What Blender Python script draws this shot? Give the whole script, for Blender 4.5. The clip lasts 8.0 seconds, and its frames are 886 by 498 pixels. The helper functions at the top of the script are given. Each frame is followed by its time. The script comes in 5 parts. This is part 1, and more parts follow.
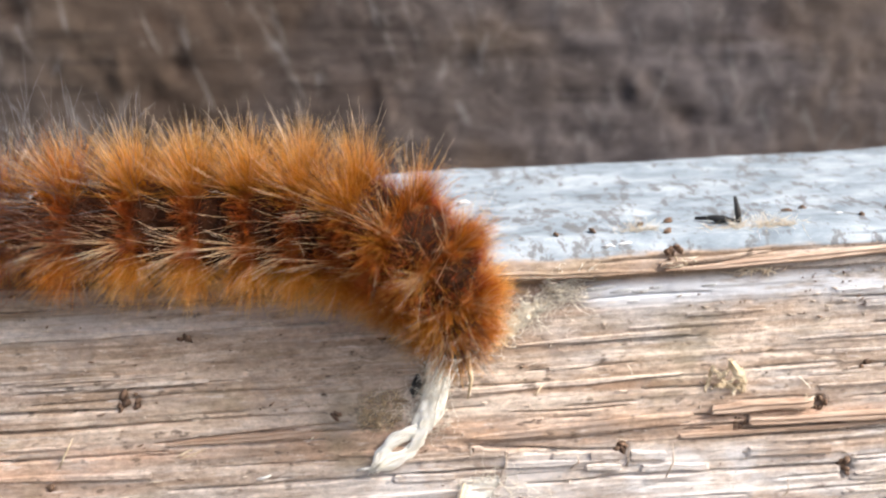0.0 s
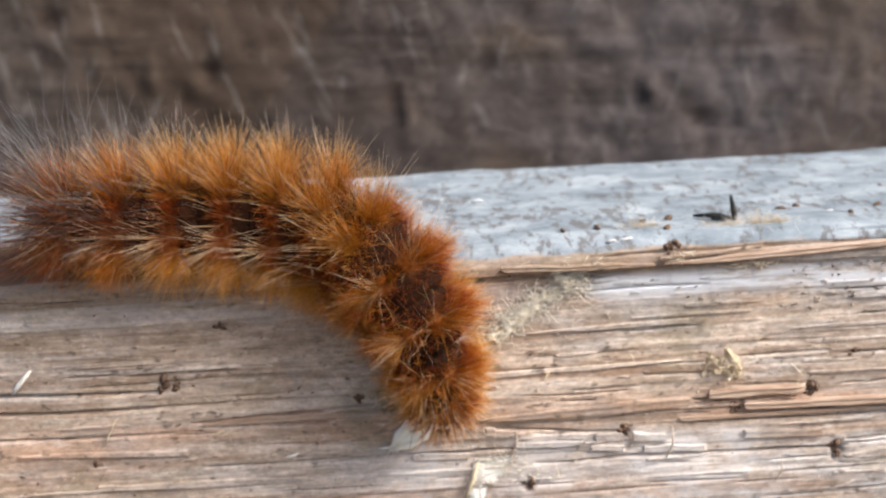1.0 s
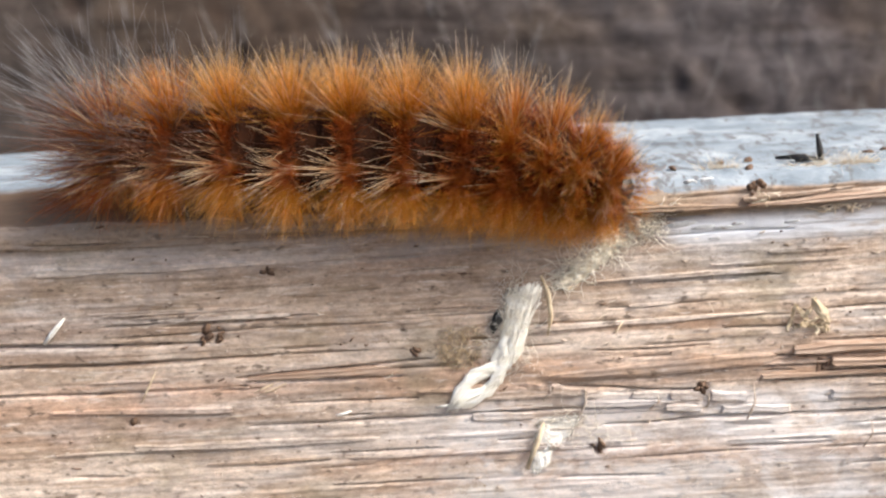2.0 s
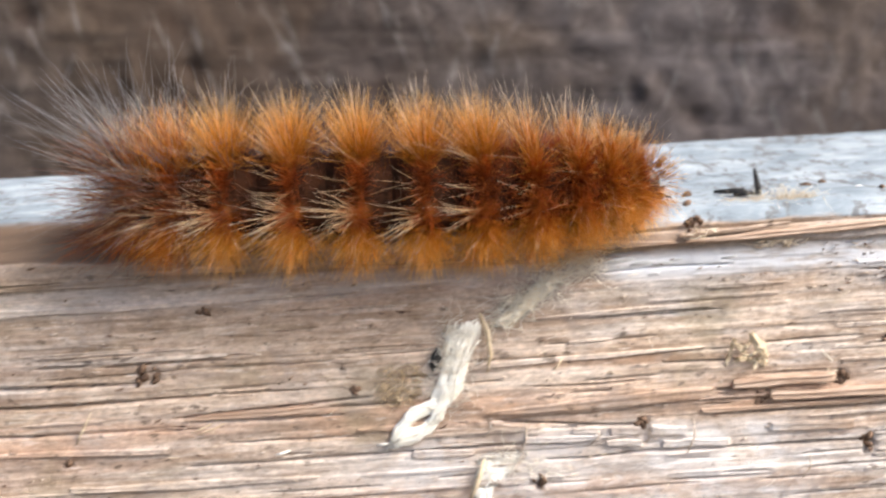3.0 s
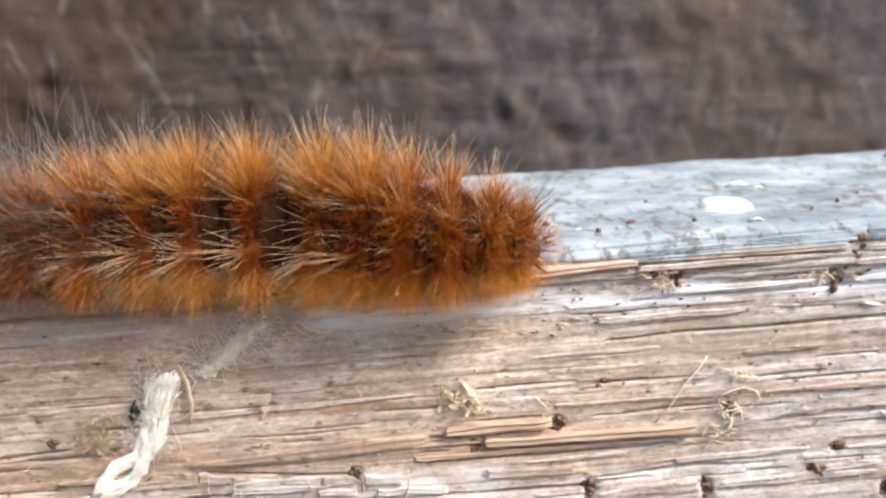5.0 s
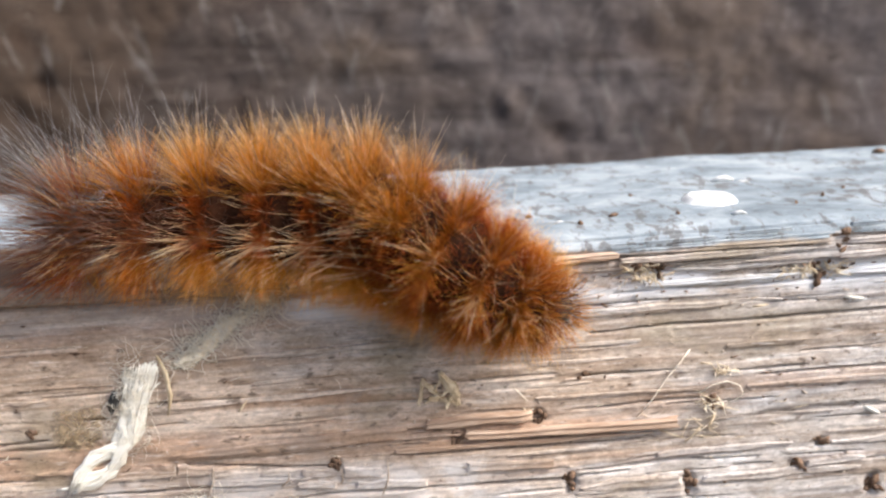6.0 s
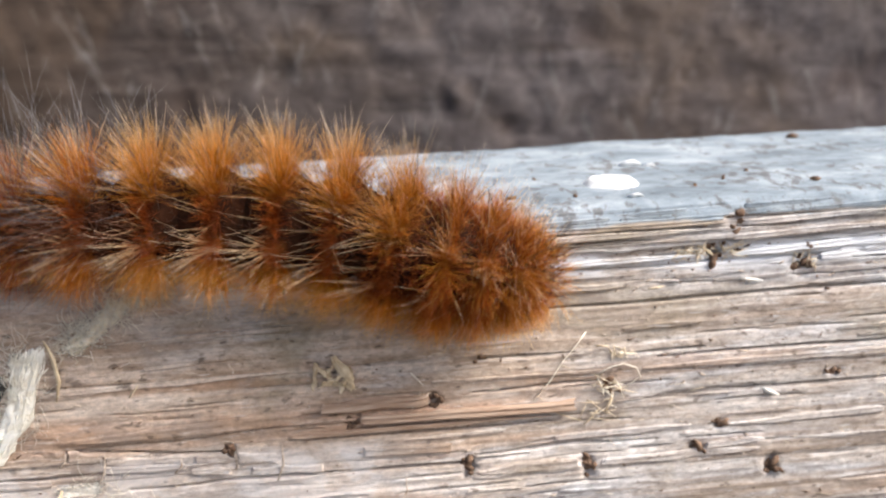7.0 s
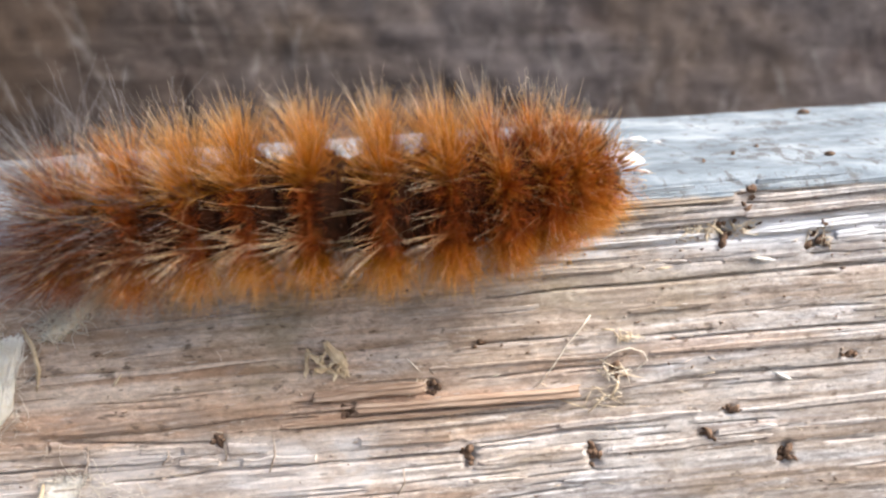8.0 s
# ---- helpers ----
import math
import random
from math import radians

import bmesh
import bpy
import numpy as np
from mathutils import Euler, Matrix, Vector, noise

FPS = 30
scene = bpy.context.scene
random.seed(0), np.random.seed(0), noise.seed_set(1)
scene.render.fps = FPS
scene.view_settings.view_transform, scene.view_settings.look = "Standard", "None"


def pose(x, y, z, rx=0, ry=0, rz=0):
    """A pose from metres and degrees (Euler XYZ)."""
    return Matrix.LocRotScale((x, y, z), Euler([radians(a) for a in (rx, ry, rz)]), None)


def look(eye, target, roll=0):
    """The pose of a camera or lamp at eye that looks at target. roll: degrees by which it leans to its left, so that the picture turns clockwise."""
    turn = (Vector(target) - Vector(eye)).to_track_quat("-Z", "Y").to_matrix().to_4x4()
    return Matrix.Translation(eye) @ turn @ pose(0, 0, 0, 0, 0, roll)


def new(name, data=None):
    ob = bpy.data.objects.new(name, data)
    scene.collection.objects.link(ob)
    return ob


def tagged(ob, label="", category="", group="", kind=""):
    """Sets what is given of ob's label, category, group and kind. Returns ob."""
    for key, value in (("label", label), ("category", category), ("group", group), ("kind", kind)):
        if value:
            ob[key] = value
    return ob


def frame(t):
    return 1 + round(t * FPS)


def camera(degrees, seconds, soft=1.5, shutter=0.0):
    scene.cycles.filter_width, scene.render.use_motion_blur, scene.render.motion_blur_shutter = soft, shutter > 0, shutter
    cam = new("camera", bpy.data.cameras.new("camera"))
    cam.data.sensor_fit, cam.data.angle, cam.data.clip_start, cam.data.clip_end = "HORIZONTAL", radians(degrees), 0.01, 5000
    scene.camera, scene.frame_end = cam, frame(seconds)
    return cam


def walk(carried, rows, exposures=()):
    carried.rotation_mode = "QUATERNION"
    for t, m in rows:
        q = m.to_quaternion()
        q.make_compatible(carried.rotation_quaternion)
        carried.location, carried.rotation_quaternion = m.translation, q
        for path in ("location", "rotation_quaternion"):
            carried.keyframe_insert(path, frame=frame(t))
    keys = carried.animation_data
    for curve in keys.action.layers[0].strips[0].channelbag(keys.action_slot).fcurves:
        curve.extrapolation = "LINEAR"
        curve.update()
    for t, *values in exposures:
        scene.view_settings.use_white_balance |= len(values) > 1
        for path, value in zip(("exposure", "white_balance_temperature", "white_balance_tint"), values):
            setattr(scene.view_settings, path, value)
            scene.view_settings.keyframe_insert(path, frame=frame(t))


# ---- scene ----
cam = camera(47.6, 8.0, soft=2.3, shutter=0.45)
TOP = 0.150          # height of the timber's front arris over the ground, metres


def spot(x, y, z):
    """A place given in millimetres from the timber's arris."""
    return Vector((x / 1000, y / 1000, z / 1000 + TOP))


def stand(t, x, y, z, rx, ry, rz):
    m = pose(0, 0, 0, rx, ry, rz)
    m.translation = spot(x, y, z)
    return t, m


walk(cam, [
    stand(0.0, -25.54, -70.38, 23.30, 72.99, 2.20, -4.14),
    stand(0.5, -25.42, -73.16, 23.75, 73.06, 2.42, -3.50),
    stand(1.0, -25.19, -76.25, 24.58, 73.08, 2.57, -2.85),
    stand(1.5, -27.89, -74.58, 20.18, 73.05, 2.56, -2.72),
    stand(1.7, -29.27, -73.47, 16.82, 74.48, 2.61, -1.96),
    stand(2.8, -28.33, -71.02, 19.54, 73.89, 2.61, -3.49),
    stand(3.0, -26.60, -71.02, 20.01, 74.03, 2.55, -3.82),
    stand(3.5, -22.57, -71.69, 21.60, 74.47, 2.42, -4.28),
    stand(4.0, -18.34, -71.36, 21.23, 74.12, 2.39, -4.83),
    stand(4.5, -11.76, -70.89, 22.23, 74.19, 2.37, -5.55),
    stand(4.7, -9.26, -70.38, 22.28, 74.10, 2.38, -5.82),
    stand(5.8, -4.82, -70.66, 20.94, 74.17, 2.28, -5.22),
    stand(6.0, -4.90, -70.56, 21.06, 74.29, 2.21, -5.37),
    stand(6.5, -2.65, -71.07, 19.45, 73.96, 2.22, -5.84),
    stand(7.0, 1.82, -71.18, 19.66, 74.12, 2.28, -6.35),
    stand(7.5, 1.15, -69.51, 19.14, 74.08, 2.41, -6.39),
    stand(8.0, 2.54, -68.19, 17.90, 73.65, 2.70, -6.26),
], exposures=[(t, 1.18 + e) for t, e in ((0.0, 0.02), (0.5, -0.22), (1.0, -0.30), (1.5, -0.32), (1.7, -0.27), (2.8, 0.0), (4.5, 0.02), (5.8, -0.08), (6.0, -0.10), (6.5, -0.02), (7.0, -0.13), (7.5, -0.27), (8.0, 0.0))])
cam.data.dof.use_dof = True
cam.data.dof.focus_distance = 0.072
cam.data.dof.aperture_fstop = 46

# ---- light: bright overcast sky, soft sun high on the right ----
world = bpy.data.worlds.new("sky")
scene.world = world
world.use_nodes = True
wn = world.node_tree.nodes
sky = wn.new("ShaderNodeTexSky")
sky.sky_type = "NISHITA"
sky.sun_disc = False
sky.sun_elevation = radians(45)
sky.sun_rotation = radians(113)
sky.dust_density = 4.0
sky.ozone_density = 1.0
wn["Background"].inputs["Strength"].default_value = 0.120
world.node_tree.links.new(sky.outputs[0], wn["Background"].inputs["Color"])
sun = new("sun", bpy.data.lights.new("sun", "SUN"))
sun.data.energy, sun.data.angle, sun.data.color = 2.8, radians(32), (1.0, 0.98, 0.955)
sun.matrix_world = look((0, 0, 0), (-math.sin(radians(113)) * math.cos(radians(45)), -math.cos(radians(113)) * math.cos(radians(45)), -math.sin(radians(45))))


# ---- materials ----
class Nodes:
    """A material's node tree, written as short calls."""

    def __init__(self, name):
        self.mat = bpy.data.materials.new(name)
        self.mat.use_nodes = True
        self.tree = self.mat.node_tree
        self.bsdf = self.tree.nodes["Principled BSDF"]
        self.out = self.tree.nodes["Material Output"]

    def put(self, socket, value):
        if isinstance(value, bpy.types.NodeSocket):
            self.tree.links.new(value, socket)
        elif isinstance(value, tuple) and len(value) == 3 and socket.type == "RGBA":
            socket.default_value = (*value, 1)
        else:
            socket.default_value = value

    def coords(self, scale, turn=0.0):
        """Object coordinates in millimetres, turned about the y axis, times scale."""
        tc = self.tree.nodes.new("ShaderNodeTexCoord")
        rot = self.tree.nodes.new("ShaderNodeVectorRotate")
        rot.rotation_type = "Y_AXIS"
        rot.inputs["Angle"].default_value = radians(turn)
        self.put(rot.inputs["Vector"], tc.outputs["Object"])
        vm = self.tree.nodes.new("ShaderNodeVectorMath")
        vm.operation = "MULTIPLY"
        self.put(vm.inputs[0], rot.outputs[0])
        vm.inputs[1].default_value = [1000 * s for s in scale]
        return vm.outputs[0]

    def noise(self, scale, detail=4.0, rough=0.6, warp=0.0, turn=0.0):
        n = self.tree.nodes.new("ShaderNodeTexNoise")
        self.put(n.inputs["Vector"], self.coords(scale, turn))
        n.inputs["Scale"].default_value = 1
        n.inputs["Detail"].default_value = detail
        n.inputs["Roughness"].default_value = rough
        n.inputs["Distortion"].default_value = warp
        return n.outputs["Fac"]

    def axis(self, k):
        s = self.tree.nodes.new("ShaderNodeSeparateXYZ")
        self.put(s.inputs[0], self.coords((1, 1, 1)))
        return s.outputs[k]

    def attr(self, name):
        a = self.tree.nodes.new("ShaderNodeAttribute")
        a.attribute_name = name
        return a.outputs["Fac"]

    def island(self):
        return self.tree.nodes.new("ShaderNodeNewGeometry").outputs["Random Per Island"]

    def each(self):
        return self.tree.nodes.new("ShaderNodeObjectInfo").outputs["Random"]

    def math(self, op, a, b=0.0):
        m = self.tree.nodes.new("ShaderNodeMath")
        m.operation = op
        self.put(m.inputs[0], a)
        self.put(m.inputs[1], b)
        return m.outputs[0]

    def step(self, a, low, high, to0=0.0, to1=1.0):
        m = self.tree.nodes.new("ShaderNodeMapRange")
        m.interpolation_type = "SMOOTHSTEP"
        for k, v in enumerate((a, low, high, to0, to1)):
            self.put(m.inputs[k], v)
        return m.outputs[0]

    def mix(self, fac, a, b, blend="MIX"):
        m = self.tree.nodes.new("ShaderNodeMix")
        m.data_type, m.blend_type = "RGBA", blend
        self.put(m.inputs[0], fac)
        self.put(m.inputs[6], a)
        self.put(m.inputs[7], b)
        return m.outputs[2]

    def ramp(self, fac, *stops):
        r = self.tree.nodes.new("ShaderNodeValToRGB")
        e = r.color_ramp.elements
        while len(e) < len(stops):
            e.new(0.5)
        for k, (p, c) in enumerate(stops):
            e[k].position, e[k].color = p, (*c, 1)
        self.put(r.inputs[0], fac)
        return r.outputs[0]

    def bump(self, height, mm, strength=1.0):
        b = self.tree.nodes.new("ShaderNodeBump")
        b.inputs["Strength"].default_value = strength
        b.inputs["Distance"].default_value = mm / 1000
        self.put(b.inputs["Height"], height)
        self.put(self.bsdf.inputs["Normal"], b.outputs[0])

    def done(self, color, rough=0.8, spec=0.3):
        self.put(self.bsdf.inputs["Base Color"], color)
        self.put(self.bsdf.inputs["Roughness"], rough)
        self.put(self.bsdf.inputs["Specular IOR Level"], spec)
        return self.mat


def wood_material():
    n = Nodes("weathered_wood")
    tone = n.attr("tone")
    fine = n.noise((0.20, 0.5, 2.2), 7, 0.74, 0.2)
    wide = n.noise((0.035, 0.08, 0.22), 4, 0.6, 0.8)
    blotch = n.noise((0.26, 0.4, 0.80), 6, 0.72, 0.4)
    mixed = n.math("ADD", n.math("MULTIPLY", tone, 0.36), n.math("ADD", n.math("MULTIPLY", fine, 0.34), n.math("MULTIPLY", blotch, 0.30)))
    face = n.ramp(mixed, (0.26, (0.150, 0.104, 0.072)), (0.37, (0.305, 0.230, 0.170)), (0.48, (0.480, 0.392, 0.318)), (0.58, (0.620, 0.545, 0.475)), (0.72, (0.800, 0.745, 0.690)))
    grey = n.ramp(n.mix(0.5, fine, blotch), (0.30, (0.22, 0.205, 0.195)), (0.48, (0.47, 0.455, 0.445)), (0.66, (0.76, 0.75, 0.745)))
    color = n.mix(n.step(wide, 0.44, 0.64, 0.0, 0.7), face, grey)
    # rusty streaks along the fibres
    color = n.mix(n.step(n.noise((0.025, 0.1, 0.42), 4, 0.6), 0.53, 0.68, 0.0, 0.55), color, n.mix(blotch, (0.24, 0.125, 0.070), (0.62, 0.44, 0.32)))
    # a pinkish band where the grey skin has split away
    pink = n.math("MULTIPLY", n.math("MULTIPLY", n.step(n.axis(2), -15.0, -14.0), n.step(n.axis(2), -11.0, -12.4)), n.step(n.axis(0), 24.0, 8.0))
    color = n.mix(n.math("MULTIPLY", pink, n.step(n.noise((0.06, 0.2, 0.5), 4, 0.6, 0.3), 0.36, 0.56, 0.15, 0.7)), color, n.mix(fine, (0.34, 0.195, 0.12), (0.80, 0.60, 0.47)))
    # brown and bleached streaks along the grain
    streak = n.noise((0.022, 0.12, 0.62), 5, 0.66, 0.15)
    color = n.mix(n.step(streak, 0.50, 0.64, 0.0, 0.6), color, n.mix(blotch, (0.17, 0.112, 0.074), (0.44, 0.33, 0.245)))
    color = n.mix(n.step(streak, 0.43, 0.32, 0.0, 0.45), color, n.mix(blotch, (0.62, 0.55, 0.48), (0.90, 0.86, 0.80)))
    # thin dark lines between the fibres
    color = n.mix(n.step(n.noise((0.07, 0.3, 2.3), 4, 0.6, 0.1), 0.62, 0.70, 0.0, 0.35), color, (0.125, 0.088, 0.064))
    flecks = n.noise((0.40, 0.8, 3.0), 4, 0.65, 0.15)
    color = n.mix(n.step(flecks, 0.60, 0.70, 0.0, 0.38), color, (0.13, 0.09, 0.065))
    color = n.mix(n.step(flecks, 0.42, 0.32, 0.0, 0.55), color, (0.80, 0.76, 0.72))
    # less bleached, tawny wood along one stretch, also painting warm bounce off the caterpillar
    tawny = n.step(n.math("ADD", n.axis(0), n.math("MULTIPLY", wide, 60.0)), 55.0, 21.0, 0.0, 0.95)
    color = n.mix(tawny, n.mix(1.0, color, (0.865, 0.885, 0.925), "MULTIPLY"), n.mix(1.0, color, (0.985, 0.895, 0.815), "MULTIPLY"))
    # brown weathered fibres along the arris
    arris = n.math("MULTIPLY", n.math("MULTIPLY", n.step(n.axis(2), -2.4, -1.3), n.step(n.axis(2), 1.5, 0.9)), n.step(n.math("ADD", n.axis(0), n.math("MULTIPLY", wide, 30.0)), 30.0, 14.0, 0.0, 0.85))
    color = n.mix(n.math("MULTIPLY", arris, n.step(blotch, 0.3, 0.6, 0.4, 0.95)), color, n.mix(fine, (0.11, 0.068, 0.042), (0.43, 0.30, 0.20)))
    # olive algae stains
    color = n.mix(n.step(n.noise((0.07, 0.1, 0.14), 3, 0.5, 0.8), 0.52, 0.70, 0.0, 0.6), color, n.mix(fine, (0.14, 0.105, 0.062), (0.42, 0.345, 0.235)))
    # dark pits and specks
    color = n.mix(n.step(n.noise((0.9, 0.9, 1.9), 2, 0.5), 0.63, 0.72, 0.0, 0.7), color, (0.10, 0.07, 0.05))
    grain = n.noise((1.5, 1.5, 2.4), 5, 0.78, 0.3)
    color = n.mix(1.0, color, n.ramp(grain, (0.30, (0.62, 0.60, 0.58)), (0.50, (1.0, 1.0, 1.0)), (0.68, (1.30, 1.29, 1.28))), "MULTIPLY")
    murk = n.noise((0.16, 0.3, 0.26), 5, 0.7, 0.8)
    color = n.mix(n.step(murk, 0.48, 0.66, 0.0, 0.5), color, n.mix(blotch, (0.19, 0.145, 0.115), (0.48, 0.405, 0.355)))
    # chalky bluish residue in a band under the arris and over the top
    z = n.axis(2)
    ragged = n.noise((0.10, 0.25, 0.6), 4, 0.65)
    band = n.math("MULTIPLY", n.step(z, -4.4, -2.9), n.step(z, -1.3, -2.2))
    color = n.mix(n.math("MULTIPLY", n.math("MULTIPLY", band, n.step(n.axis(0), -12.5, -8.5, 0.15, 1.0)), n.step(ragged, 0.36, 0.52, 0.0, 0.95)), color, n.mix(fine, (0.62, 0.62, 0.64), (0.93, 0.94, 0.96)))
    spots = n.math("ADD", n.math("MULTIPLY", n.noise((1.0, 0.55, 0.8), 4, 0.7), 0.7), n.math("MULTIPLY", n.noise((0.09, 0.10, 0.1), 3, 0.6), 0.3))
    chalk = n.ramp(n.noise((0.16, 0.35, 0.3), 5, 0.7, 0.4), (0.28, (0.128, 0.152, 0.172)), (0.46, (0.222, 0.260, 0.290)), (0.70, (0.40, 0.435, 0.46)))
    chalk = n.mix(n.step(spots, 0.51, 0.59, 0.0, 0.75), chalk, (0.11, 0.10, 0.095))
    edge = n.math("ADD", z, n.step(ragged, 0.2, 0.8, -0.4, 0.4))
    # bare brown top at the left, its colour darkened partly for the caterpillar's shadow
    bare = n.step(n.math("ADD", n.axis(0), n.math("MULTIPLY", wide, 12.0)), -16.0, -24.0)
    brown = n.mix(fine, (0.06, 0.038, 0.024), (0.25, 0.165, 0.11))
    inner = n.math("MULTIPLY", bare, n.step(n.math("ADD", n.axis(1), n.math("MULTIPLY", ragged, 4.0)), 10.5, 8.0))
    color = n.mix(n.step(edge, 0.15, 0.5), color, n.mix(inner, chalk, brown))
    bleached = n.math("MULTIPLY", n.math("MULTIPLY", n.step(z, -14.8, -15.8), n.step(n.axis(0), 9.0, 2.0)), n.step(n.axis(0), -34.0, -24.0))
    color = n.mix(n.math("MULTIPLY", bleached, n.step(murk, 0.58, 0.44, 0.1, 0.42)), color, n.mix(fine, (0.56, 0.57, 0.59), (0.90, 0.90, 0.91)))
    n.bump(n.math("ADD", n.math("MULTIPLY", fine, 0.7), n.math("ADD", n.math("MULTIPLY", n.noise((0.8, 1.5, 4.0), 4, 0.7), 0.4), n.math("MULTIPLY", grain, 0.6))), 0.14, 0.8)
    return n.done(color, n.step(fine, 0.2, 0.8, 0.62, 0.85), 0.25)


def wall_material():
    n = Nodes("rough_old_timber_wall")
    big = n.noise((0.022, 0.05, 0.030), 6, 0.66, 0.9)
    lines = n.noise((0.12, 0.2, 0.26), 6, 0.72, 0.9)
    lumps = n.noise((0.13, 0.16, 0.12), 3, 0.5, 1.4)
    color = n.ramp(n.math("ADD", n.math("MULTIPLY", big, 0.65), n.math("MULTIPLY", lines, 0.35)), (0.32, (0.050, 0.041, 0.037)), (0.48, (0.078, 0.066, 0.061)), (0.66, (0.112, 0.098, 0.092)))
    color = n.mix(n.step(n.noise((0.22, 0.3, 0.34), 5, 0.75, 1.0), 0.40, 0.64, 0.0, 0.55), color, n.mix(0.5, color, (0.20, 0.175, 0.16)))
    color = n.mix(n.step(lumps, 0.60, 0.72, 0.0, 0.18), color, (0.040, 0.024, 0.016))
    color = n.mix(n.step(n.noise((0.018, 0.02, 0.03), 2), 0.46, 0.62, 0.0, 0.5), color, (0.115, 0.083, 0.056))
    color = n.mix(n.step(n.noise((0.26, 0.2, 0.10), 4, 0.7, 1.8), 0.58, 0.72, 0.0, 0.45), color, (0.20, 0.18, 0.165))
    # browner to one side, mauve-grey to the other
    side = n.step(n.math("ADD", n.axis(0), n.math("MULTIPLY", big, 120.0)), 0.0, 130.0)
    color = n.mix(side, n.mix(1.0, color, (0.90, 0.82, 0.75), "MULTIPLY"), n.mix(1.0, color, (1.09, 1.07, 1.13), "MULTIPLY"))
    # a darker stretch with ragged ends
    dark_span = n.math("ADD", n.axis(0), n.step(lines, 0.2, 0.8, -12.0, 12.0))
    color = n.mix(n.math("MULTIPLY", n.step(dark_span, -88.0, -66.0), n.step(dark_span, -6.0, -26.0)), color, n.mix(1.0, color, (0.76, 0.74, 0.74), "MULTIPLY"))
    # pale scrapes and dark saw lines
    for turn, low in ((18, 0.60), (-26, 0.62)):
        color = n.mix(n.step(n.noise((0.42, 0.2, 0.07), 3, 0.6, 0.5, turn), low, low + 0.10, 0.0, 0.55), color, (0.21, 0.19, 0.175))
    color = n.mix(n.step(n.noise((0.03, 0.2, 0.55), 3, 0.6, 0.3, -3), 0.58, 0.70, 0.0, 0.5), color, (0.035, 0.027, 0.022))
    color = n.mix(n.attr("stain_shade"), color, n.mix(lumps, (0.030, 0.014, 0.008), (0.075, 0.042, 0.028)))
    n.bump(lines, 0.8, 0.8)
    return n.done(color, 0.9, 0.15)


def plain_material(name, dark, light, scale, rough=0.75, spec=0.3, relief=0.1, weight=0.0):
    """Two tones in noise of that scale, a shade of its own for each thing, and fine relief."""
    n = Nodes(name)
    a = n.noise(scale, 5, 0.65, 0.3)
    color = n.mix(n.step(a, 0.28, 0.72), dark, light)
    color = n.mix(n.math("MULTIPLY", n.each(), 0.35), color, dark)
    n.bump(a, relief, 0.8)
    if weight:
        n.bsdf.inputs["Subsurface Weight"].default_value = weight
        n.bsdf.inputs["Subsurface Scale"].default_value = 0.0006
    return n.done(color, rough, spec)


def film_material(name, dark, light, cover, worn):
    """A thin dried film with worn-through holes."""
    n = Nodes(name)
    a = n.noise((0.7, 0.7, 0.9), 5, 0.7, 0.5)
    b = n.noise((2.2, 2.2, 3.0), 4, 0.7, 0.3)
    n.put(n.bsdf.inputs["Alpha"], n.math("MULTIPLY", n.step(n.math("ADD", n.math("MULTIPLY", a, 0.7), n.math("MULTIPLY", b, 0.3)), *worn, 0.0, cover), n.attr("cover")))
    n.bump(b, 0.15, 0.8)
    return n.done(n.mix(n.step(b, 0.3, 0.7), dark, light), 0.75, 0.25)


def hair_material(name, root, middle, tip, glow=0.45, rough=0.42):
    """Fine hair: colour changes from root to tip, and light shines through."""
    n = Nodes(name)
    color = n.ramp(n.attr("along"), (0.0, root), (0.25, tuple(0.65 * r + 0.35 * m for r, m in zip(root, middle))), (0.56, middle), (0.94, tip))
    color = n.mix(n.step(n.island(), 0.0, 1.0, 0.0, 0.42), color, n.mix(0.5, root, middle))
    n.done(color, rough, 0.45)
    tr = n.tree.nodes.new("ShaderNodeBsdfTranslucent")
    n.put(tr.inputs["Color"], color)
    mx = n.tree.nodes.new("ShaderNodeMixShader")
    mx.inputs[0].default_value = glow
    n.put(mx.inputs[1], n.bsdf.outputs[0])
    n.put(mx.inputs[2], tr.outputs[0])
    n.put(n.out.inputs["Surface"], mx.outputs[0])
    return n.mat


def skin_material():
    n = Nodes("caterpillar_skin")
    a = n.noise((0.9, 0.9, 0.9), 5, 0.7)
    color = n.mix(n.step(a, 0.3, 0.7), (0.010, 0.005, 0.003), (0.040, 0.014, 0.006))
    color = n.mix(n.attr("wart"), color, n.mix(a, (0.30, 0.075, 0.012), (0.60, 0.21, 0.04)))
    n.bump(n.noise((3, 3, 3), 3, 0.6), 0.12, 0.8)
    return n.done(color, 0.85, 0.05)


WOOD, WALL, SKIN = wood_material(), wall_material(), skin_material()
SOIL = plain_material("soil", (0.05, 0.036, 0.026), (0.13, 0.10, 0.075), (0.05, 0.05, 0.05), 0.95, 0.1, 1.5)
PALE = plain_material("bare_split_wood", (0.36, 0.27, 0.20), (0.72, 0.61, 0.50), (0.25, 1.2, 2.4), 0.7, 0.3, 0.15)
RUST = plain_material("reddish_wood_fibre", (0.30, 0.19, 0.125), (0.60, 0.455, 0.35), (0.25, 1.2, 2.4), 0.7, 0.3, 0.15)
BARK = plain_material("dark_crumb", (0.065, 0.038, 0.025), (0.30, 0.19, 0.125), (1.6, 1.6, 1.6), 0.85, 0.2, 0.3)
HUSK = plain_material("straw_husk", (0.46, 0.33, 0.19), (0.84, 0.72, 0.52), (0.8, 2.4, 0.8), 0.6, 0.35, 0.1)
